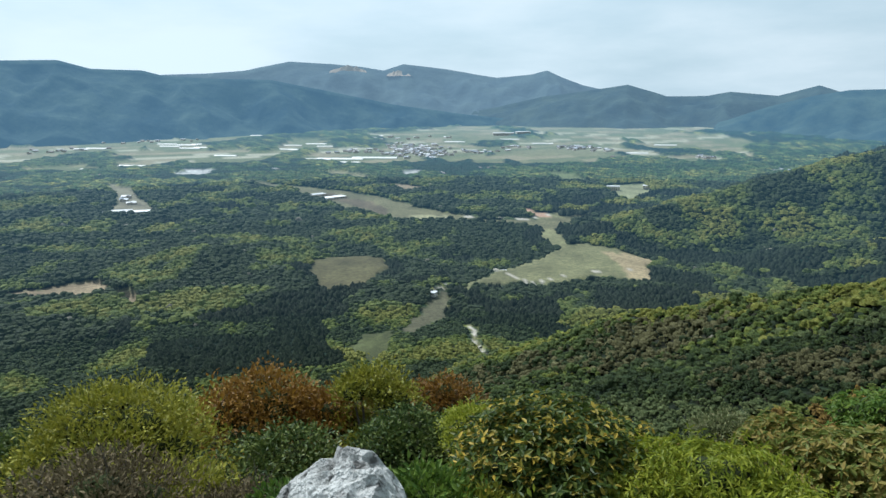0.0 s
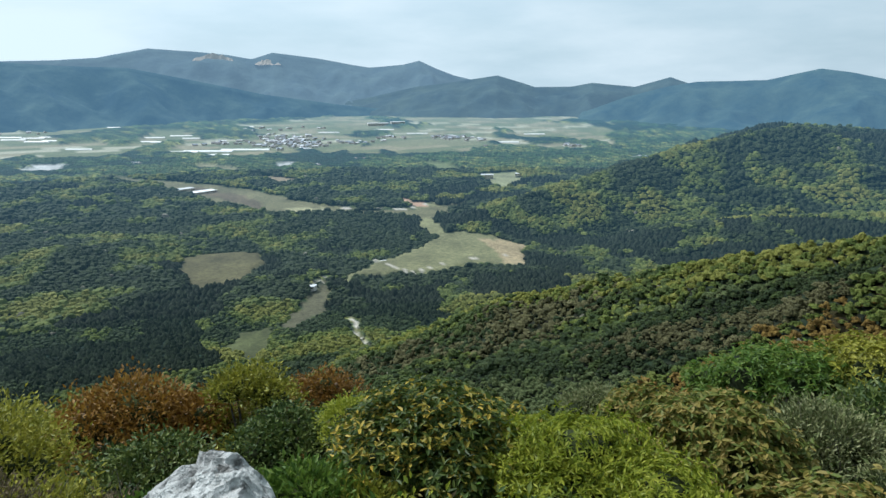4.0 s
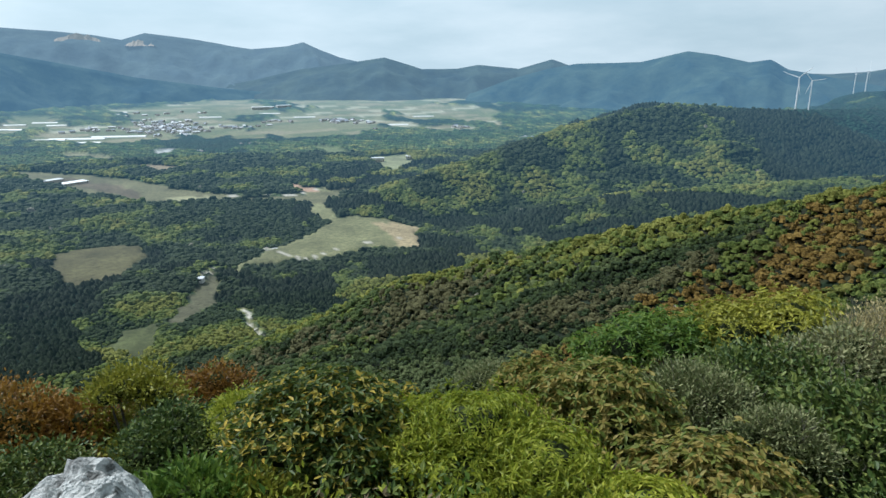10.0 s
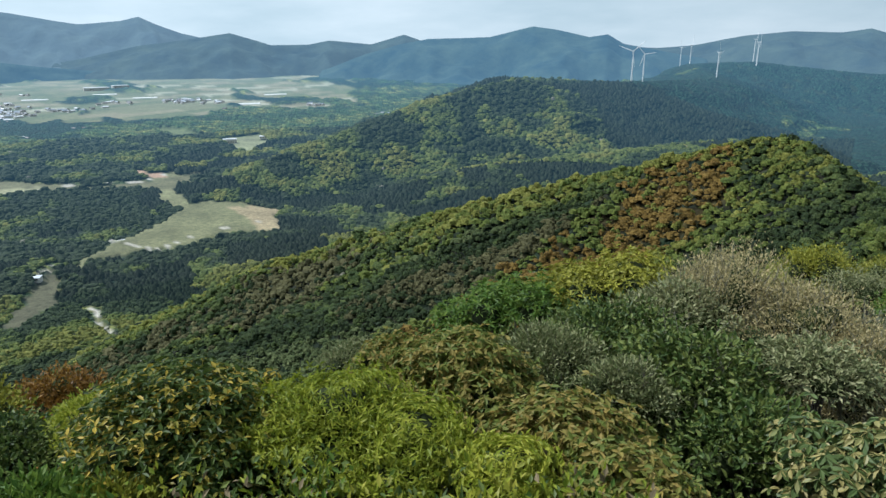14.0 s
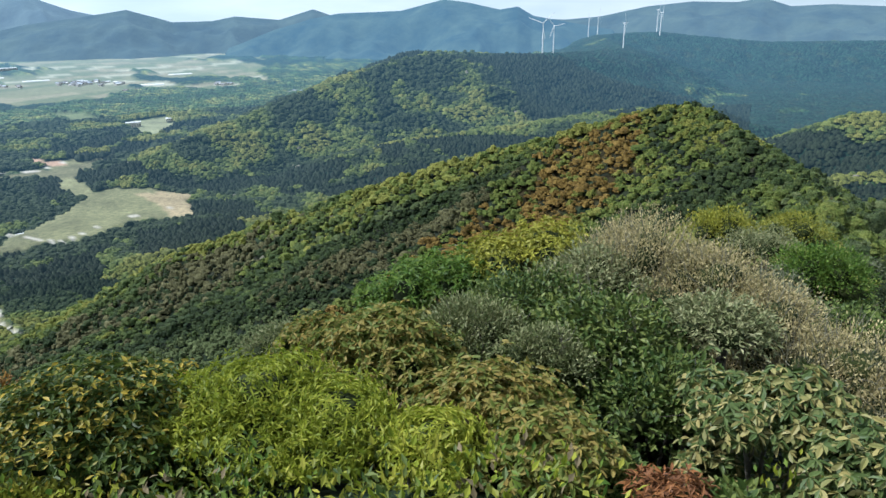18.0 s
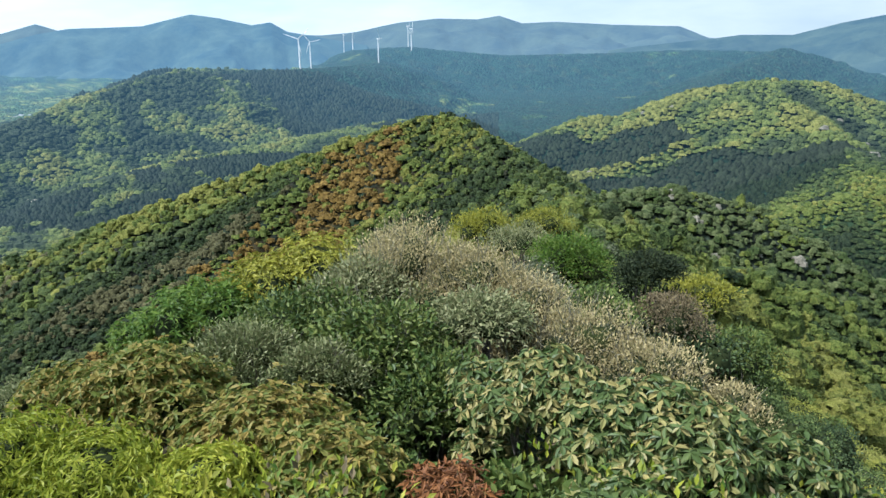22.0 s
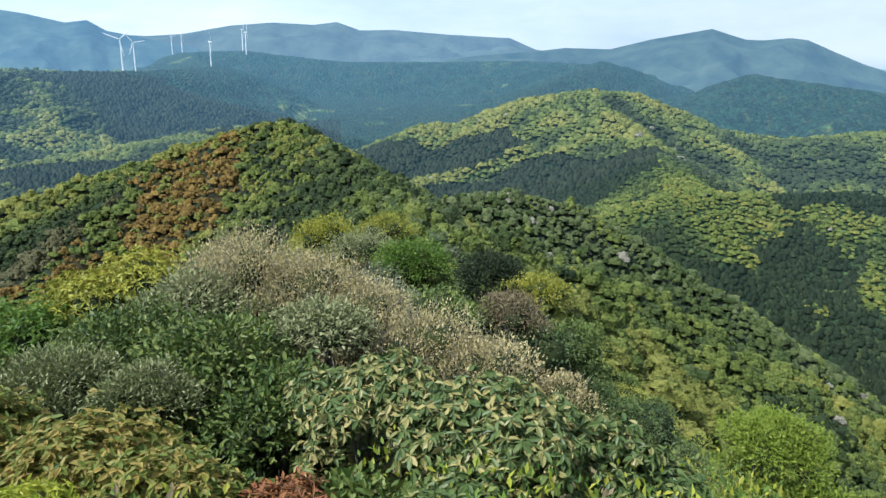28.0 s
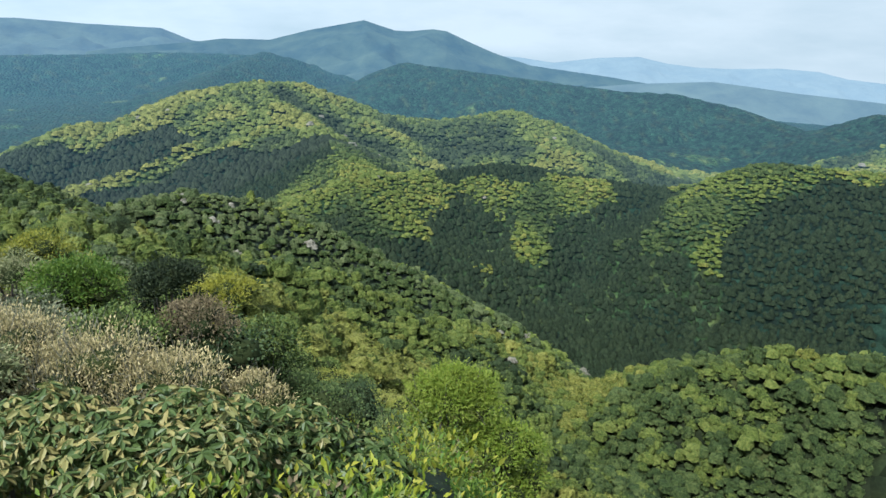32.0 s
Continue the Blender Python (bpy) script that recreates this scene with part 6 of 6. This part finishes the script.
def gable_mesh(a, b, eave, rise, over, material):
    """A gabled roof with thickness over walls 2a by 2b."""
    bm = bmesh.new()
    rows = []
    for yy in (-b - over, b + over):
        rows.append([bm.verts.new(p) for p in ((-a - over, yy, eave - 0.2), (0, yy, eave + rise), (a + over, yy, eave - 0.2), (a + over, yy, eave - 0.5), (0, yy, eave + rise - 0.35), (-a - over, yy, eave - 0.5))])
    for i in range(6):
        k = (i + 1) % 6
        bm.faces.new((rows[0][i], rows[0][k], rows[1][k], rows[1][i]))
    bm.faces.new(rows[0][::-1])
    bm.faces.new(rows[1])
    me = bpy.data.meshes.new("roof")
    bm.to_mesh(me)
    bm.free()
    me.materials.append(material)
    return me


def house_model(a, b, eave, rise, roof, label, windows=3):
    body = tagged(new("house"), label, "house", "houses on the plain")
    part("wall", box_mesh("wall", (-a, -b, -1.5), (a, b, eave), WALL), body)
    part("roof", gable_mesh(a, b, eave, rise, 0.6, roof), body)
    pane = box_mesh("window", (-0.7, -0.05, -0.7), (0.7, 0.05, 0.7), DARK_PANE)
    for k in range(windows):
        for side in (-1, 1):
            w = part("window", pane, body)
            w.matrix_basis = pose(side * (a + 0.03), (k + 0.5) / windows * 2 * b - b, eave * 0.55, 0, 0, 90)
    return body


def settle(model, spots, rng, first=True):
    for k, (az, r, turn) in enumerate(spots):
        x, y = bearing(az, r)
        m = pose(x, y, height_at(x, y) + 0.2, 0, 0, turn)
        if k == 0:
            model.matrix_basis = m
        else:
            copy_thing(model, m)


def village():
    rng = random.Random(8)
    clusters = [(-2.0, 2420, 3.0, 110, 40), (-7.5, 2450, 2.0, 60, 18), (2.8, 2425, 2.2, 50, 14), (6.0, 2530, 1.4, 50, 8), (11.2, 2545, 1.6, 50, 20), (14.3, 2280, 0.8, 30, 6), (26.4, 2080, 1.0, 40, 8), (-28.5, 2780, 2.6, 80, 16), (-27, 2080, 1.2, 60, 10),
                (-3, 2950, 4.0, 60, 14), (4.5, 2000, 1.4, 30, 8), (21.0, 2330, 1.0, 40, 8), (-24.8, 1640, 0.5, 60, 6), (-13.5, 2020, 0.6, 30, 4), (0.2, 1880, 1.2, 40, 5), (-22, 3000, 4.0, 60, 10)]
    models = [house_model(5, 7, 4.6, 2.6, ROOFS[0], "two-storey house with a grey tiled roof"), house_model(6, 10, 3.6, 2.0, ROOFS[1], "low farm building with a pale sheet roof"),
              house_model(5, 8, 4.8, 2.6, ROOFS[2], "house with a blue-grey gabled roof")]
    spots = [[], [], []]
    for az, r, da, dr, n in clusters:
        for _ in range(n):
            spots[rng.choice((0, 0, 1, 2))].append((az + rng.gauss(0, da * 0.5), r + rng.gauss(0, dr * 0.6), rng.choice((0, 90)) + rng.uniform(-12, 12) + 20))
    for m, s in zip(models, spots):
        settle(m, s, rng)
    # the closely built village
    small = [house_model(4.5, 6.5, 4.6, 2.4, ROOFS[0], "village house with a grey tiled roof", 1), house_model(5, 7.5, 4.8, 2.2, ROOFS[2], "village house with a blue-grey roof", 1), house_model(6, 11, 5.0, 1.6, ROOFS[1], "village house with a pale roof", 1)]
    near = [[], [], []]
    for az, r, da, dr, n in [(-2.0, 2460, 1.1, 110, 74), (-4.0, 2580, 1.0, 70, 26), (-0.4, 2290, 0.8, 50, 18), (10.6, 2560, 0.7, 40, 20), (13.0, 2510, 0.6, 30, 8)]:
        for _ in range(n):
            near[rng.choice((0, 0, 1, 2))].append((az + rng.gauss(0, da), r + rng.gauss(0, dr), rng.choice((0, 90)) + rng.uniform(-10, 10) + 20))
    for m, s in zip(small, near):
        settle(m, s, rng)


village()


def greenhouse_model(width, length):
    """A tunnel greenhouse: rounded film roof on a low frame with end walls."""
    body = tagged(new("greenhouse"), "long white film greenhouse on the plain", "greenhouse", "greenhouses on the plain")
    bm = bmesh.new()
    rows = []
    for yy in (-length / 2, length / 2):
        rows.append([bm.verts.new((-width / 2 * math.cos(t), yy, -0.6 + 0.6 * (0 < k < 6) + 3.2 * math.sin(t))) for k, t in enumerate([i * math.pi / 6 for i in range(7)])])
    for i in range(6):
        bm.faces.new((rows[0][i], rows[0][i + 1], rows[1][i + 1], rows[1][i]))
    me = bpy.data.meshes.new("film_roof")
    bm.to_mesh(me)
    bm.free()
    me.materials.append(FILM)
    part("film_roof", me, body)
    for s in (-1, 1):
        part("end_wall", box_mesh("end_wall", (-width * 0.4, s * length / 2 - 0.1, -0.6), (width * 0.4, s * length / 2 + 0.1, 2.4), FILM), body)
    return body


def greenhouses():
    rng = random.Random(21)
    small, large = greenhouse_model(16, 80), greenhouse_model(26, 150)
    a = [(q, r, 84 + rng.uniform(-4, 4)) for q, r in ((-21.6, 2879), (-21.4, 2790), (-20.2, 2820), (-19.1, 2831), (-20.0, 2696), (-18.9, 2706), (-12.3, 2703), (-11.7, 2545), (-10.3, 2739), (-17.4, 2424), (-16.4, 2195), (-26.5, 2812),
                                                       (-10.2, 3154), (-8.3, 2893), (-5.6, 3044), (-0.5, 2085), (-14.7, 3150), (-12.6, 2570), (-9.4, 2640), (-7.2, 2720), (-4.8, 2700), (1.0, 2760), (5.5, 2860), (8.2, 2700), (17.8, 2700), (15.6, 2420))]
    b = [(q, r, 84 + rng.uniform(-3, 3)) for q, r in ((-26.2, 2502), (-24.3, 2250), (-26.1, 2191), (-11.0, 2264), (-8.4, 2256), (-12.0, 2187), (-8.8, 2167), (-29.6, 2120), (-5.6, 2270))]
    settle(small, a, rng)
    settle(large, b, rng)


greenhouses()


def works(az, r, turn, a, b, h, roof, label):
    """A flat-roofed larger building with a row of windows and a parapet."""
    body = tagged(new("building"), label, "building")
    part("wall", box_mesh("wall", (-a, -b, -2), (a, b, h), WALL), body)
    part("roof", box_mesh("roof", (-a - 0.4, -b - 0.4, h), (a + 0.4, b + 0.4, h + 0.5), roof), body)
    pane = box_mesh("window", (-1.2, -0.05, -0.8), (1.2, 0.05, 0.8), DARK_PANE)
    n = max(2, int(a / 2.4))
    for k in range(n):
        for lvl in range(max(1, int(h / 3.2))):
            w = part("window", pane, body)
            w.matrix_basis = pose(-a + (k + 0.5) * 2 * a / n, -b - 0.04, 1.9 + 3.1 * lvl)
    x, y = bearing(az, r)
    body.matrix_basis = pose(x, y, height_at(x, y), 0, 0, turn)


works(14.0, 1660, -12, 15, 7, 9.5, ROOFS[1], "pale two-storey school-like building among trees")
works(17.0, 1690, -16, 20, 9, 4.0, ROOFS[1], "long low building with a pale roof")
works(-1.0, 815, -20, 6, 4.5, 3.6, ROOFS[1], "small pale-roofed shed in a clearing")
works(5.2, 955, 10, 5, 4, 3.4, ROOFS[1], "small farm shed beside the field track")
works(-10.9, 1575, 40, 34, 9, 4.5, ROOFS[1], "long pale livestock shed beside a field")
works(-9.2, 1540, 40, 30, 11, 4.0, FILM, "wide white film-covered shed beside a field")
works(-12.3, 1540, 40, 34, 9, 4.0, ROOFS[1], "long pale livestock shed beside a field")
works(-25.6, 1500, 10, 26, 12, 5.0, ROOFS[1], "wide pale-roofed shed in a side valley")
works(-24.2, 1480, 16, 28, 11, 5.0, FILM, "wide white-roofed shed in a side valley")
works(11.8, 1400, -10, 7, 5, 5.0, ROOFS[1], "small pale farm house at the wood's edge")
works(21.2, 2345, 20, 16, 7, 4.5, ROOFS[1], "white-roofed barn beside the fields")
works(6.6, 1960, 8, 34, 8, 4.5, ROOFS[1], "long pale barn among the groves")
works(4.2, 1985, 8, 26, 8, 4.5, ROOFS[0], "long grey barn among the groves")
works(5.0, 3050, 0, 45, 18, 11, ROOFS[1], "large white factory hall at the foot of the hills")
works(6.6, 3080, 8, 30, 16, 14, ROOFS[1], "large white factory hall at the foot of the hills")
works(26.6, 2030, 30, 18, 8, 4.0, ROOFS[1], "white-roofed farm building at the wood's edge")
